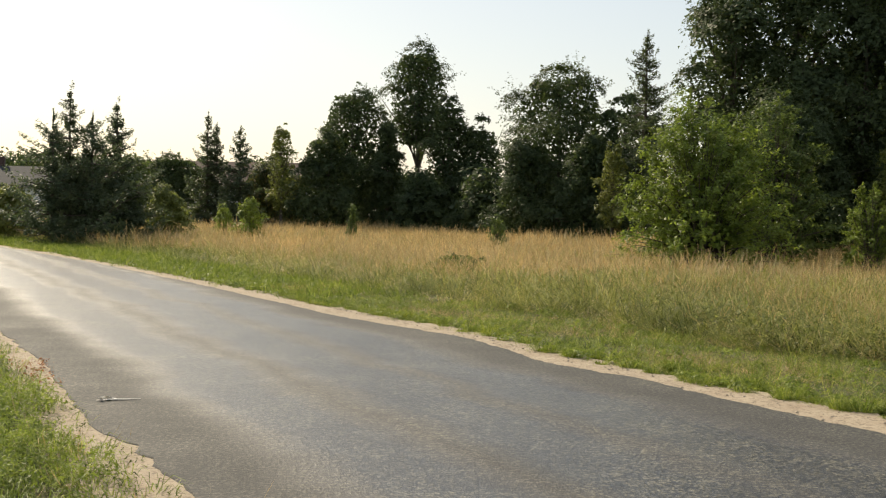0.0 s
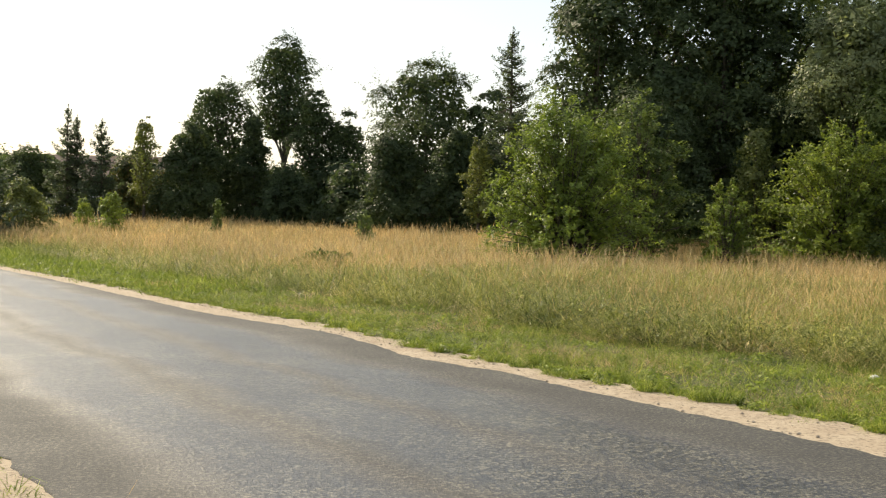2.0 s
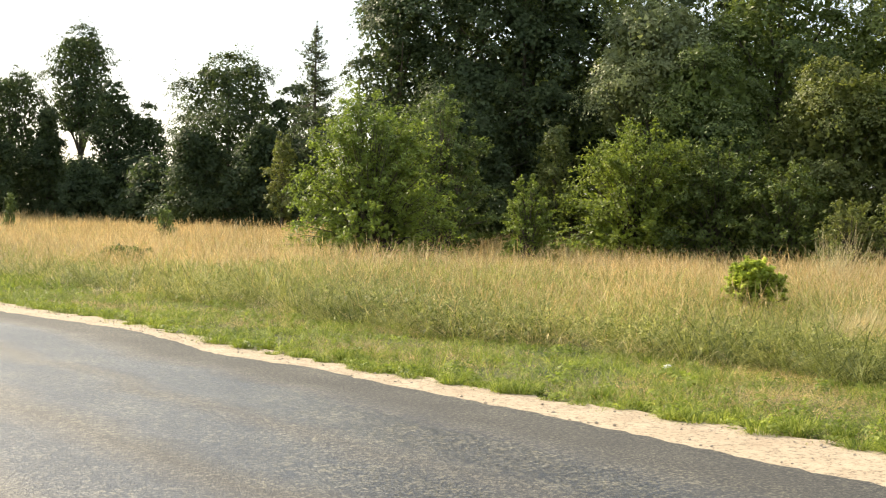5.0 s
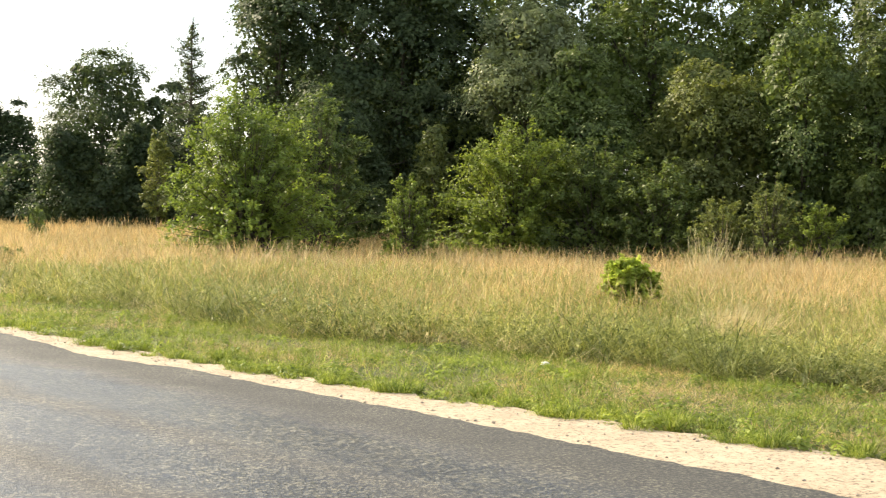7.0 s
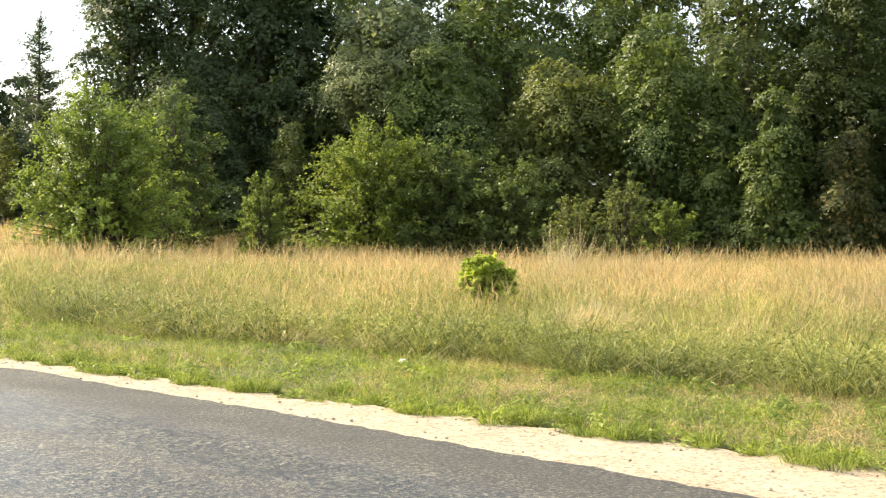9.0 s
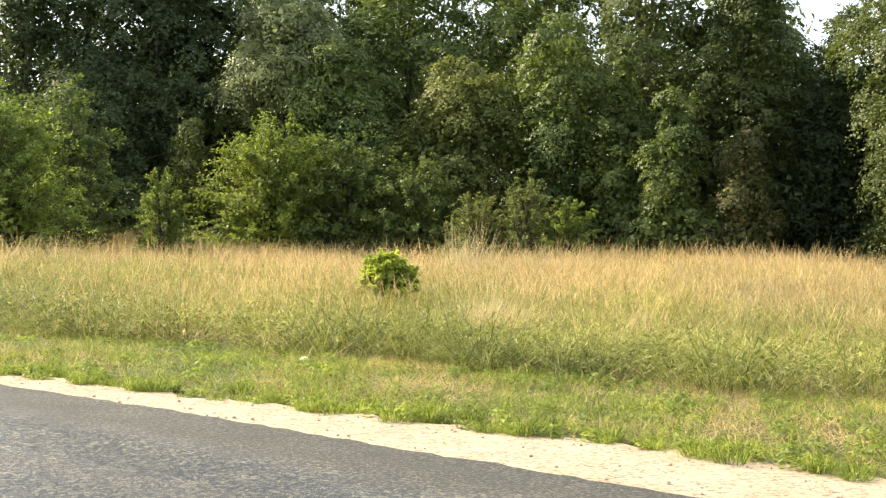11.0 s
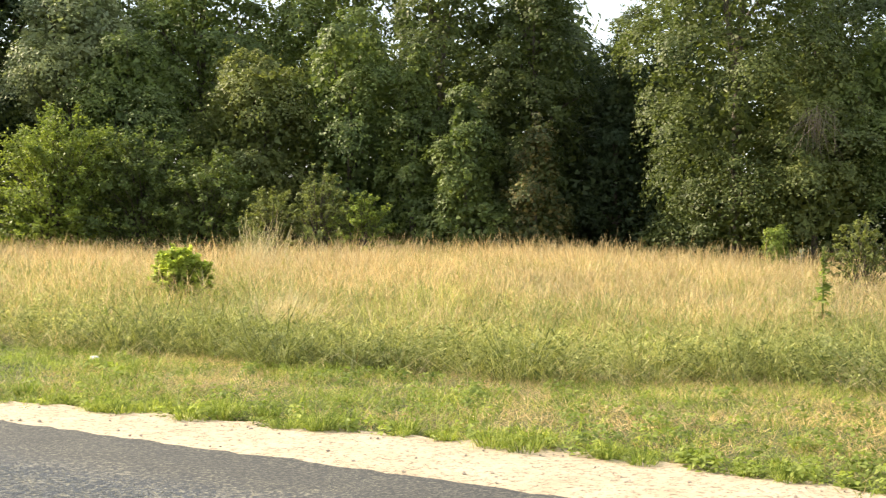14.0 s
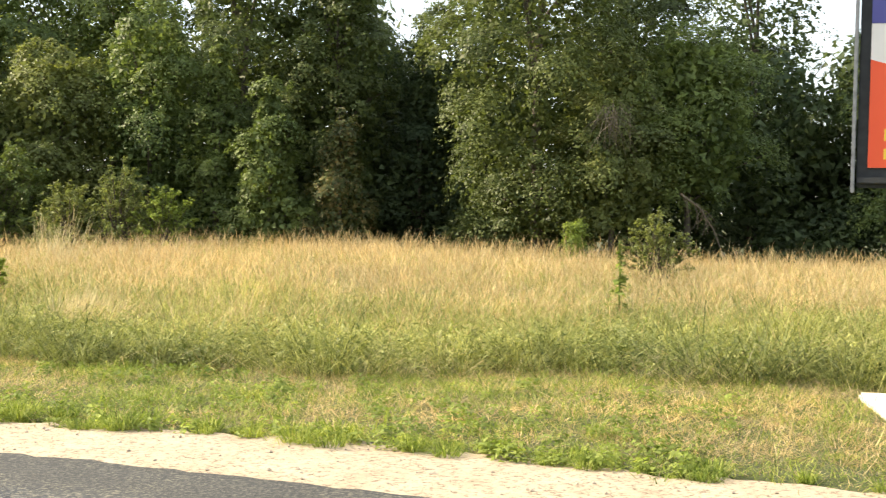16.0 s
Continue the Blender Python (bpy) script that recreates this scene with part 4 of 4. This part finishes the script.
def herbs(name, label, mat, n, q_range, s_range, keep_of, h_of, per, seed, size=0.07):
    """Leafy herbs: upright sprigs set with narrow leaves, in dense stands."""
    rng = np.random.default_rng(seed)
    q = q_range[0] + (q_range[1] - q_range[0]) * rng.random(n)
    s = s_range[0] + (s_range[1] - s_range[0]) * rng.random(n)
    stay = rng.random(n) < keep_of(q, s)
    q, s = q[stay], s[stay]
    n = len(q)
    h = h_of(q, s) * (0.6 + 0.5 * rng.random(n))
    tilt = rng.normal(size=(n, 2)) * 0.22
    i = np.repeat(np.arange(n), per)
    u = 0.12 + 0.9 * rng.random(n * per) ** 0.8
    a = rng.random(n * per) * 2 * np.pi
    r = (0.02 + 0.07 * (1.1 - u)) * (0.5 + rng.random(n * per))
    foot = np.stack([q * QX - s * QY, q * QY + s * QX, lump(q, s)], 1)[i]
    p = foot + np.stack([tilt[i, 0] * u * h[i] + np.cos(a) * r, tilt[i, 1] * u * h[i] + np.sin(a) * r, u * h[i]], 1)
    nor = unit(np.stack([np.cos(a) * 0.5, np.sin(a) * 0.5, 0.8 + 0 * a], 1) + rng.normal(size=(n * per, 3)) * 0.35)
    L = size * (0.6 + 0.8 * rng.random(n * per)) * (1.25 - 0.5 * u)
    v, f = leaves(p, nor, L, L * (0.13 + 0.12 * rng.random(n * per)), rng, 0.3)
    return tagged(part_np(name, v, f, mat), label, "herbs", kind="stuff")


herbs("meadow_herbs", "dense leafy green herbs along the meadow's front", GRASS_FIELD, 8500, (9.2, 14.5), (-3, 20),
      lambda q, s: on_meadow(q, s) * np.clip(1.25 - (q - front(s)) / 1.7, 0, 1) * np.clip(0.15 + (16 - s) / 8, 0.1, 1) * (0.25 + 0.75 * hummock(q, s, 1.3, 5)),
      lambda q, s: 0.38 + 0.16 * hummock(q, s, 1.3, 5), 28, 47, 0.085)
# second tone of front herbs, its darker colour standing for shade at the foot
herbs("meadow_herbs", "leafy herbs at the meadow's front foot, coloured darker for its shade", GRASS_SHADED, 4500, (9.2, 14.5), (-3, 15),
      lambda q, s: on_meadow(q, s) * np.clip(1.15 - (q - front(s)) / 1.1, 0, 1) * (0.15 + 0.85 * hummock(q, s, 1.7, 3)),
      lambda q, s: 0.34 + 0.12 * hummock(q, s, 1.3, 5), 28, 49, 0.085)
herbs("verge_weeds", "thin weed sprigs growing in the sandy edge beside the near grass", GRASS_SHADED, 130, (1.2, 1.6), (6, 17),
      lambda q, s: 0.6 + 0 * q, lambda q, s: 0.12 + 0 * q, 14, 50, 0.045)
herbs("verge_weeds", "dense dark leafy weeds overhanging the sand beside the near grass", LEAF_WEED, 1500, (0.2, 1.62), (7.5, 17),
      lambda q, s: np.clip((1.34 + 0.10 * np.sin(s * 2.1 + 4.2) + 0.17 * np.exp(-((s - 10.5) / 0.45) ** 2) - q) / 0.10, 0, 1),
      lambda q, s: 0.17 + 0.10 * hummock(q, s, 0.8, 9), 34, 51, 0.050)
herbs("red_weeds", "reddish dock sprigs at the sandy edge", RED_WEED, 16, (1.38, 1.72), (12.0, 13.2),
      lambda q, s: 0.8 + 0 * q, lambda q, s: 0.14 + 0 * q, 20, 53, 0.055)
herbs("meadow_herbs", "scattered green herbs among the meadow grass", LEAF_WEED, 1500, (10, 30), (-3, 46),
      lambda q, s: on_meadow(q, s) * (hummock(q, s, 3.1, 6) > 0.62), lambda q, s: 0.36 + 0.12 * hummock(q, s, 1.3, 5), 26, 48, 0.09)


def edge_bunches(name, label, mat, n, seed):
    """Round bunches of arching grass that overhang the sand."""
    rng = np.random.default_rng(seed)
    s0 = -2.5 + 28 * rng.random(n)
    q0 = sand_out(s0) + bend(s0) + 0.05 + 0.55 * rng.random(n) ** 1.4
    big = 0.32 + 0.75 * rng.random(n) ** 1.8
    per = 140
    i = np.repeat(np.arange(n), per)
    a = rng.random(n * per) * 2 * np.pi
    r = 0.085 * big[i] * np.sqrt(rng.random(n * per))
    q, s = q0[i] + np.cos(a) * r, s0[i] + np.sin(a) * r
    h = 0.165 * big[i] * (0.55 + 0.6 * rng.random(n * per))
    v = blades(q, s, h, 0.0055 + 0 * h, a + radians(ROAD_AZ) + rng.normal(size=n * per) * 0.6, rng, 0.3 + 1.1 * rng.random(n * per), "arch")
    m = len(v)
    quad = (np.arange(m)[:, None] * 5 + np.array([[0, 1, 2, 3]]))
    tip = (np.arange(m)[:, None] * 5 + np.array([[3, 2, 4]]))
    tris = np.concatenate([quad[:, [0, 1, 2]], quad[:, [0, 2, 3]], tip])
    return tagged(part_np(name, v.reshape(-1, 3), tris, mat), label, "grass", kind="stuff")


edge_bunches("verge_grass", "round grass bunches overhanging the sandy edge", GRASS_GREEN, 210, 36)


def weeds(name, label, q, s, sizes, per, seed):
    """Broad-leaved low plants with feet at q, s."""
    rng = np.random.default_rng(seed)
    n = len(q)
    size = np.repeat(sizes, per)
    a = rng.random(n * per) * 2 * np.pi
    r = size * (0.25 + 0.75 * rng.random(n * per))
    qq, ss = np.repeat(q, per), np.repeat(s, per)
    base = np.stack([qq * QX - ss * QY, qq * QY + ss * QX, lump(qq, ss)], 1)
    p = base + np.stack([np.cos(a) * r, np.sin(a) * r, size * (0.2 + 0.7 * rng.random(n * per))], 1)
    nor = unit(np.stack([np.cos(a) * 0.5, np.sin(a) * 0.5, 1 + 0 * a], 1) + rng.normal(size=(n * per, 3)) * 0.3)
    v, f = leaves(p, nor, size * 0.45, size * 0.24, rng, 0.1)
    return tagged(part_np(name, v, f, LEAF_WEED), label, "weeds", kind="stuff")


wr = np.random.default_rng(55)
ws = 1.2 + 36 * wr.random(760) ** 1.3
weeds("verge_weeds", "broad-leaved green weeds in the verge and at its sandy edge", sand_out(ws) + bend(ws) + 0.12 + 3.4 * wr.random(760) ** 1.7, ws, 0.05 + 0.08 * wr.random(760), 40, 57)
ws = 4 + 12 * wr.random(520)
weeds("verge_weeds", "clover and small leafy weeds on the near verge", 1.3 - 2.6 * wr.random(520) ** 1.2, ws, 0.03 + 0.06 * wr.random(520), 26, 58)


def pebbles(n, seed):
    """Small stones and crumbs of asphalt on the sandy shoulder."""
    rng = np.random.default_rng(seed)
    s = -2 + 34 * rng.random(n) ** 1.4
    q = 6.95 + bend(s) + (sand_out(s) - 6.9) * rng.random(n)
    r = 0.004 + 0.014 * rng.random(n) ** 5
    c = np.stack([q * QX - s * QY, q * QY + s * QX, 0.014 + r * 0.3], 1)
    oct_v = np.array([(1, 0, 0), (0, 1, 0), (-1, 0, 0), (0, -1, 0), (0, 0, 0.7), (0, 0, -0.7)])
    oct_f = np.array([(0, 1, 4), (1, 2, 4), (2, 3, 4), (3, 0, 4), (1, 0, 5), (2, 1, 5), (3, 2, 5), (0, 3, 5)])
    v = c[:, None] + oct_v[None] * r[:, None, None] * (0.7 + 0.6 * rng.random((n, 6, 1)))
    f = (np.arange(n)[:, None, None] * 6 + oct_f[None]).reshape(-1, 3)
    return tagged(part_np("pebbles", v.reshape(-1, 3), f, PEBBLE), "small grey and brown pebbles on the sand", "pebbles", kind="stuff")


PEBBLE = plain("pebble", (0.16, 0.13, 0.10), (0.42, 0.36, 0.28), 30.0, 0.85)
pebbles(1500, 56)


def tuft(name, az, d, n, h, spread, mat, label, seed, width=0.008, arch=0.5):
    rng = np.random.default_rng(seed)
    x, y = spot(az, d)
    q = x * QX + y * QY + rng.normal(size=n) * spread
    s = -x * QY + y * QX + rng.normal(size=n) * spread
    v = blades(q, s, h * (0.6 + 0.5 * rng.random(n)), np.full(n, width), 0.4 + rng.normal(size=n) * 0.8, rng, arch * (0.3 + rng.random(n)), "panicle")
    ob = part_np(name, v.reshape(-1, 3) - np.array([x, y, 0]), np.arange(3 * n).reshape(n, 3), mat)
    ob.location = (x, y, 0)
    return tagged(ob, label, "grass tuft", kind="stuff")


tuft("grass_tuft", 30.5, 26.0, 160, 1.35, 0.16, GRASS_STRAW, "tall pale straw tuft leaning over the meadow", 51, 0.012, 0.45)
tuft("grass_tuft", 31.5, 17.2, 900, 0.70, 0.20, GRASS_STRAW, "pale bleached straw patch in the meadow", 52, 0.010, 0.7)
for az, d, n, seed in ((9.6, 18.4, 260, 61), (6.9, 19.4, 240, 62), (25.3, 14.4, 200, 63), (13.2, 16.9, 160, 64)):
    tuft("grass_tuft", az, d, n, 0.2, 0.3, GRASS_STRAW, "flattened whitish dead grass at the meadow's front", seed, 0.007, 1.6)
tuft("grass_tuft", 29.9, 27.0, 90, 1.15, 0.2, GRASS_STRAW, "pale straw stalks standing in the meadow", 53, 0.012, 0.5)


# ---- mullein-like weed ----
def tall_weed(az, d, height):
    x, y = spot(az, d)
    rng = np.random.default_rng(61)
    ob = thing("tall_weed", x, y, 0.0)
    part_np("stem", *tube([(0, 0, -0.05), (0.01, 0, height * 0.6), (0, 0.01, height)], [0.018, 0.014, 0.008], 6), LEAF_BRIGHT, ob, smooth=True)
    n = 64
    u = rng.random(n) ** 1.3
    a = rng.random(n) * 2 * np.pi
    r = 0.16 * (1 - u * 0.9)
    p = np.stack([np.cos(a) * r, np.sin(a) * r, u * height * 0.85 + 0.05], 1)
    nor = unit(np.stack([np.cos(a) * 0.4, np.sin(a) * 0.4, 1 + 0 * a], 1))
    L = 0.30 * (1 - 0.75 * u) + 0.04
    tagged(part_np("leaves", *leaves(p, nor, L, L * 0.45, rng, 0.2), LEAF_WEED, ob), kind="stuff")
    n = 160
    u = rng.random(n)
    a = rng.random(n) * 2 * np.pi
    p = np.stack([np.cos(a) * 0.025, np.sin(a) * 0.025, height * (0.72 + 0.3 * u)], 1)
    part_np("flower_spike", *leaves(p, unit(rng.normal(size=(n, 3))), np.full(n, 0.035), np.full(n, 0.025), rng), LEAF_OLIVE, ob)
    return tagged(ob, "tall leafy weed with a slender flower spike", "weed")


tall_weed(54.2, 19.6, 1.16)


# ---- fallen dead branch ----
def dead_branch(az, d):
    x, y = spot(az, d)
    rng = np.random.default_rng(71)
    ob = thing("dead_branch", x, y, 0.0)
    main = [Vector((-0.9, 0.3, 2.1)), Vector((-0.3, 0.1, 1.75)), Vector((0.3, 0, 1.15)), Vector((0.75, -0.1, 0.35))]
    part_np("bough", *tube(main, [0.035, 0.03, 0.022, 0.012], 6), DEADWOOD, ob, smooth=True)
    twigs = []
    for k in range(26):
        t = rng.random() * 2.98
        i = int(t)
        a = main[i].lerp(main[i + 1], t - i)
        e = a + Vector((rng.normal() * 0.35, rng.normal() * 0.3, -0.25 - 0.4 * rng.random()))
        e.z = max(e.z, 0.02)
        twigs.append(tube([a, a.lerp(e, 0.5) + Vector((0, 0, 0.06)), e], [0.012, 0.008, 0.003], 4))
    tagged(part_np("twigs", *join_tubes(twigs), DEADWOOD, ob, smooth=True), kind="stuff")
    return tagged(ob, "dry broken bough hanging down to the ground", "dead branch")


dead_branch(57.8, 37.4)


def dead_twigs(parent, at, n, spread, drop):
    """A fan of dry twigs that hangs in a crown, round at in the tree's own space."""
    rng = np.random.default_rng(73)
    tubes = []
    for k in range(n):
        a = Vector(at) + Vector((rng.normal() * spread * 0.4, rng.normal() * spread * 0.3, rng.normal() * 0.15))
        e = a + Vector((rng.normal() * spread, rng.normal() * spread * 0.5, -drop * (0.4 + 0.7 * rng.random())))
        tubes.append(tube([a, a.lerp(e, 0.45) + Vector((0, 0, 0.12)), e], [0.010, 0.007, 0.003], 4))
    return tagged(part_np("twig_fan", *join_tubes(tubes), DEADWOOD, parent, "fan of dry brown dead twigs", smooth=True), kind="stuff")


dead_twigs(drooping, (-1.9, -1.4, 4.3), 46, 0.55, 1.1)

# ---- houses beyond the trees ----
ROOF_DARK = plain("dark_roof", (0.014, 0.016, 0.020), (0.026, 0.029, 0.034), 3.0, 0.9)
ROOF_RED = plain("brick_red_roof", (0.06, 0.034, 0.028), (0.10, 0.055, 0.045), 3.0, 0.85)
RENDERED = plain("white_render", (0.66, 0.65, 0.62), (0.78, 0.77, 0.74), 1.5, 0.85)
GLASS_DARK = plain("window_glass", (0.02, 0.025, 0.03), (0.04, 0.045, 0.05), 1.0, 0.08)
FRAME_WHITE = plain("window_frame_paint", (0.62, 0.62, 0.6), (0.75, 0.75, 0.73), 8.0, 0.5)


def house(az, d, length, depth, eaves, ridge, roofmat, turn, label):
    x, y = spot(az, d)
    ob = thing("house", x, y, 0.0, turn)
    part("wall", box(bmesh.new(), (length, depth, eaves + 0.1), (0, 0, eaves / 2 - 0.05), 0.02), RENDERED, ob)
    bm = bmesh.new()
    hl, hd = length / 2 + 0.4, depth / 2 + 0.5
    low = [bm.verts.new(p) for p in ((-hl, -hd, eaves), (hl, -hd, eaves), (hl, hd, eaves), (-hl, hd, eaves))]
    up = [bm.verts.new(p) for p in ((-hl, -hd, eaves + 0.18), (hl, -hd, eaves + 0.18), (hl, hd, eaves + 0.18), (-hl, hd, eaves + 0.18))]
    top = [bm.verts.new(p) for p in ((-hl, 0, ridge), (hl, 0, ridge))]
    for f in ((low[3], low[2], low[1], low[0]), (low[0], low[1], up[1], up[0]), (low[2], low[3], up[3], up[2]), (up[0], up[1], top[1], top[0]),
              (up[2], up[3], top[0], top[1]), (low[1], low[2], up[2], top[1], up[1]), (low[3], low[0], up[0], top[0], up[3])):
        bm.faces.new(f)
    roof = part("roof", bm, roofmat, ob)
    part("chimney", box(bmesh.new(), (0.6, 0.6, 1.3), (length * 0.18, 0.4, ridge + 0.1), 0.03), ROOF_RED, roof)
    for k in range(4):
        wx = (k - 1.5) * length / 4.3
        win = part("window", box(bmesh.new(), (1.2, 0.05, 1.25), (wx, -depth / 2 - 0.02, eaves * 0.52), 0.01), FRAME_WHITE, ob)
        for sgn in (-1, 1):
            part("pane", box(bmesh.new(), (0.5, 0.03, 1.05), (wx + sgn * 0.28, -depth / 2 - 0.045, eaves * 0.52)), GLASS_DARK, win)
    return tagged(ob, label, "house")


house(-19.6, 118, 15, 9, 2.7, 4.5, ROOF_DARK, 8, "low white house with a dark roof beyond the trees")
house(-8.2, 112, 12, 9, 2.9, 5.2, ROOF_RED, -4, "house with a brownish red roof behind the spruces")

# ---- billboard ----
STEEL = plain("galvanised_steel", (0.16, 0.165, 0.17), (0.26, 0.265, 0.27), 14.0, 0.5, 0.6)
STEEL_DARK = plain("dark_painted_steel", (0.012, 0.014, 0.015), (0.03, 0.032, 0.034), 9.0, 0.7)
PRINT_RED = plain("red_print", (0.76, 0.075, 0.018), (0.82, 0.10, 0.028), 1.2, 0.45)
PRINT_WHITE = plain("white_print", (0.70, 0.66, 0.62), (0.78, 0.75, 0.72), 1.2, 0.45)
PRINT_BLUE = plain("blue_print", (0.05, 0.05, 0.22), (0.08, 0.08, 0.30), 1.2, 0.45)
PRINT_YELLOW = plain("yellow_print", (0.78, 0.50, 0.04), (0.85, 0.60, 0.07), 1.2, 0.45)
CONCRETE = plain("pale_concrete", (0.55, 0.51, 0.42), (0.70, 0.66, 0.56), 9.0, 0.85, relief=0.008)


def billboard(az, d, turn):
    """Seen by its edge: x runs along the board from that edge, -y faces the lane."""
    x, y = spot(az, d)
    ob = thing("billboard", x, y, 0.0, turn)
    W, Z0, Z1 = 5.1, 1.82, 4.3
    mid = (Z0 + Z1) / 2
    part("backing", box(bmesh.new(), (W - 0.1, 0.05, Z1 - Z0 - 0.1), (W / 2, 0.05, mid), 0.01), STEEL_DARK, ob)
    for name, size, at in (("frame_rail", (0.035, 0.14, Z1 - Z0), (0.0175, 0, mid)), ("frame_rail", (0.055, 0.14, Z1 - Z0), (W - 0.0275, 0, mid)),
                           ("frame_rail", (W - 0.114, 0.11, 0.06), (W / 2, 0, Z0 + 0.12)), ("frame_rail", (W - 0.114, 0.11, 0.06), (W / 2, 0, Z1 - 0.03))):
        part(name, box(bmesh.new(), size, at, 0.008), STEEL if size[2] > 1 else STEEL_DARK, ob)
    poster = part("poster", box(bmesh.new(), (W - 0.3, 0.012, Z1 - Z0 - 0.36), (W / 2, 0.012, mid + 0.06), 0.0), PRINT_WHITE, ob, "white, red and blue printed sheet")
    zr = Z0 + 0.24
    bm = bmesh.new()
    pts = [(0.15, zr), (W - 0.15, zr), (W - 0.15, zr + 1.5), (2.4, zr + 1.25), (0.7, zr + 0.86), (0.15, zr + 1.02)]
    a = [bm.verts.new((px, 0.003, pz)) for px, pz in pts]
    b = [bm.verts.new((px, 0.0, pz)) for px, pz in pts]
    bm.faces.new(b)
    for i in range(len(pts)):
        j = (i + 1) % len(pts)
        bm.faces.new((a[i], a[j], b[j], b[i]))
    bmesh.ops.recalc_face_normals(bm, faces=bm.faces)
    part("red_field", bm, PRINT_RED, poster)
    part("blue_band", box(bmesh.new(), (W - 0.3, 0.006, 0.24), (W / 2, 0.003, Z0 + 1.72)), PRINT_BLUE, poster)
    bm = bmesh.new()
    bmesh.ops.create_circle(bm, cap_ends=True, radius=0.12, segments=28, matrix=pose(0.47, -0.004, Z0 + 1.73, 90, 0, 0))
    part("round_mark", bm, PRINT_YELLOW, poster)
    for px, pz, w, h in ((0.62, zr + 0.31, 0.66, 0.11), (0.62, zr + 0.13, 0.66, 0.10)):
        part("printed_bar", box(bmesh.new(), (w, 0.006, h), (px, -0.004, pz)), PRINT_YELLOW, poster)
    for px in (0.9, 2.55, 4.2):
        part("post", box(bmesh.new(), (0.12, 0.12, Z1 - 0.3 + 0.1), (px, 0.16, (Z1 - 0.3) / 2 - 0.05), 0.01), STEEL, ob)
    return tagged(ob, "roadside billboard with a red and white poster", "billboard")


billboard(63.5, 13.3, -64.5)


def slab():
    x, y = plan(11.85, 0.42)
    m = pose(x, y, 0.0, 0, 0, ROAD_AZ + 12.5)
    ob = part("concrete_slab", box(bmesh.new(), (1.5, 3.2, 0.22), (-0.75, -1.6, 0), 0.02), CONCRETE)
    ob.matrix_world = m
    return tagged(ob, "pale concrete slab lying in the verge grass", "slab")


slab()


# ---- small things ----
def stone(az, d, size, mat, label, name="stone"):
    x, y = spot(az, d)
    rng = np.random.default_rng(int(az * 100 + d))
    bm = bmesh.new()
    bmesh.ops.create_icosphere(bm, subdivisions=2, radius=size)
    for v in bm.verts:
        v.co *= 1 + 0.25 * noise.noise(v.co * 14 + Vector((az, d, 0)))
        v.co.z *= 0.62
    ob = part(name, bm, mat, smooth=True)
    ob.location = (x, y, size * 0.4 + float(lump(x * QX + y * QY, -x * QY + y * QX)))
    return tagged(ob, label, "stone")


WHITE_STONE = plain("white_stone", (0.6, 0.58, 0.54), (0.8, 0.78, 0.74), 12.0, 0.8, relief=0.005)
stone(23.74, 14.2, 0.052, WHITE_STONE, "small white stone lying in the verge")


BLEACHED = plain("bleached_twig", (0.66, 0.62, 0.54), (0.82, 0.79, 0.72), 20.0, 0.7)


def road_twig():
    x, y = spot(-13.5, 10.9)
    ob = thing("dry_twig", x, y, 0.036, 13)
    for line, wide in (([(-0.17, 0, 0), (0, 0.012, 0.02), (0.17, 0.03, 0.01)], (0.012, 0.016, 0.007)),
                       ([(-0.15, 0.10, 0.04), (-0.08, 0.09, 0.05), (-0.02, 0.03, 0.02)], (0.006, 0.015, 0.008))):
        v, f = tube(line, wide, 8)
        v = np.array(v)
        v[:, 2] *= 0.22
        part_np("stalk", v, f, BLEACHED, ob, smooth=True)
    rng = np.random.default_rng(81)
    p = np.array([(-0.10, 0.05, 0.012), (-0.06, 0.075, 0.012), (-0.14, 0.02, 0.010)])
    part_np("leaf", *leaves(p, unit(rng.normal(size=(3, 3)) * 0.2 + np.array([0, 0, 1])), np.full(3, 0.13), np.full(3, 0.045), rng), BLEACHED, ob)
    return tagged(ob, "bleached dry twig lying on the asphalt", "twig")


road_twig()
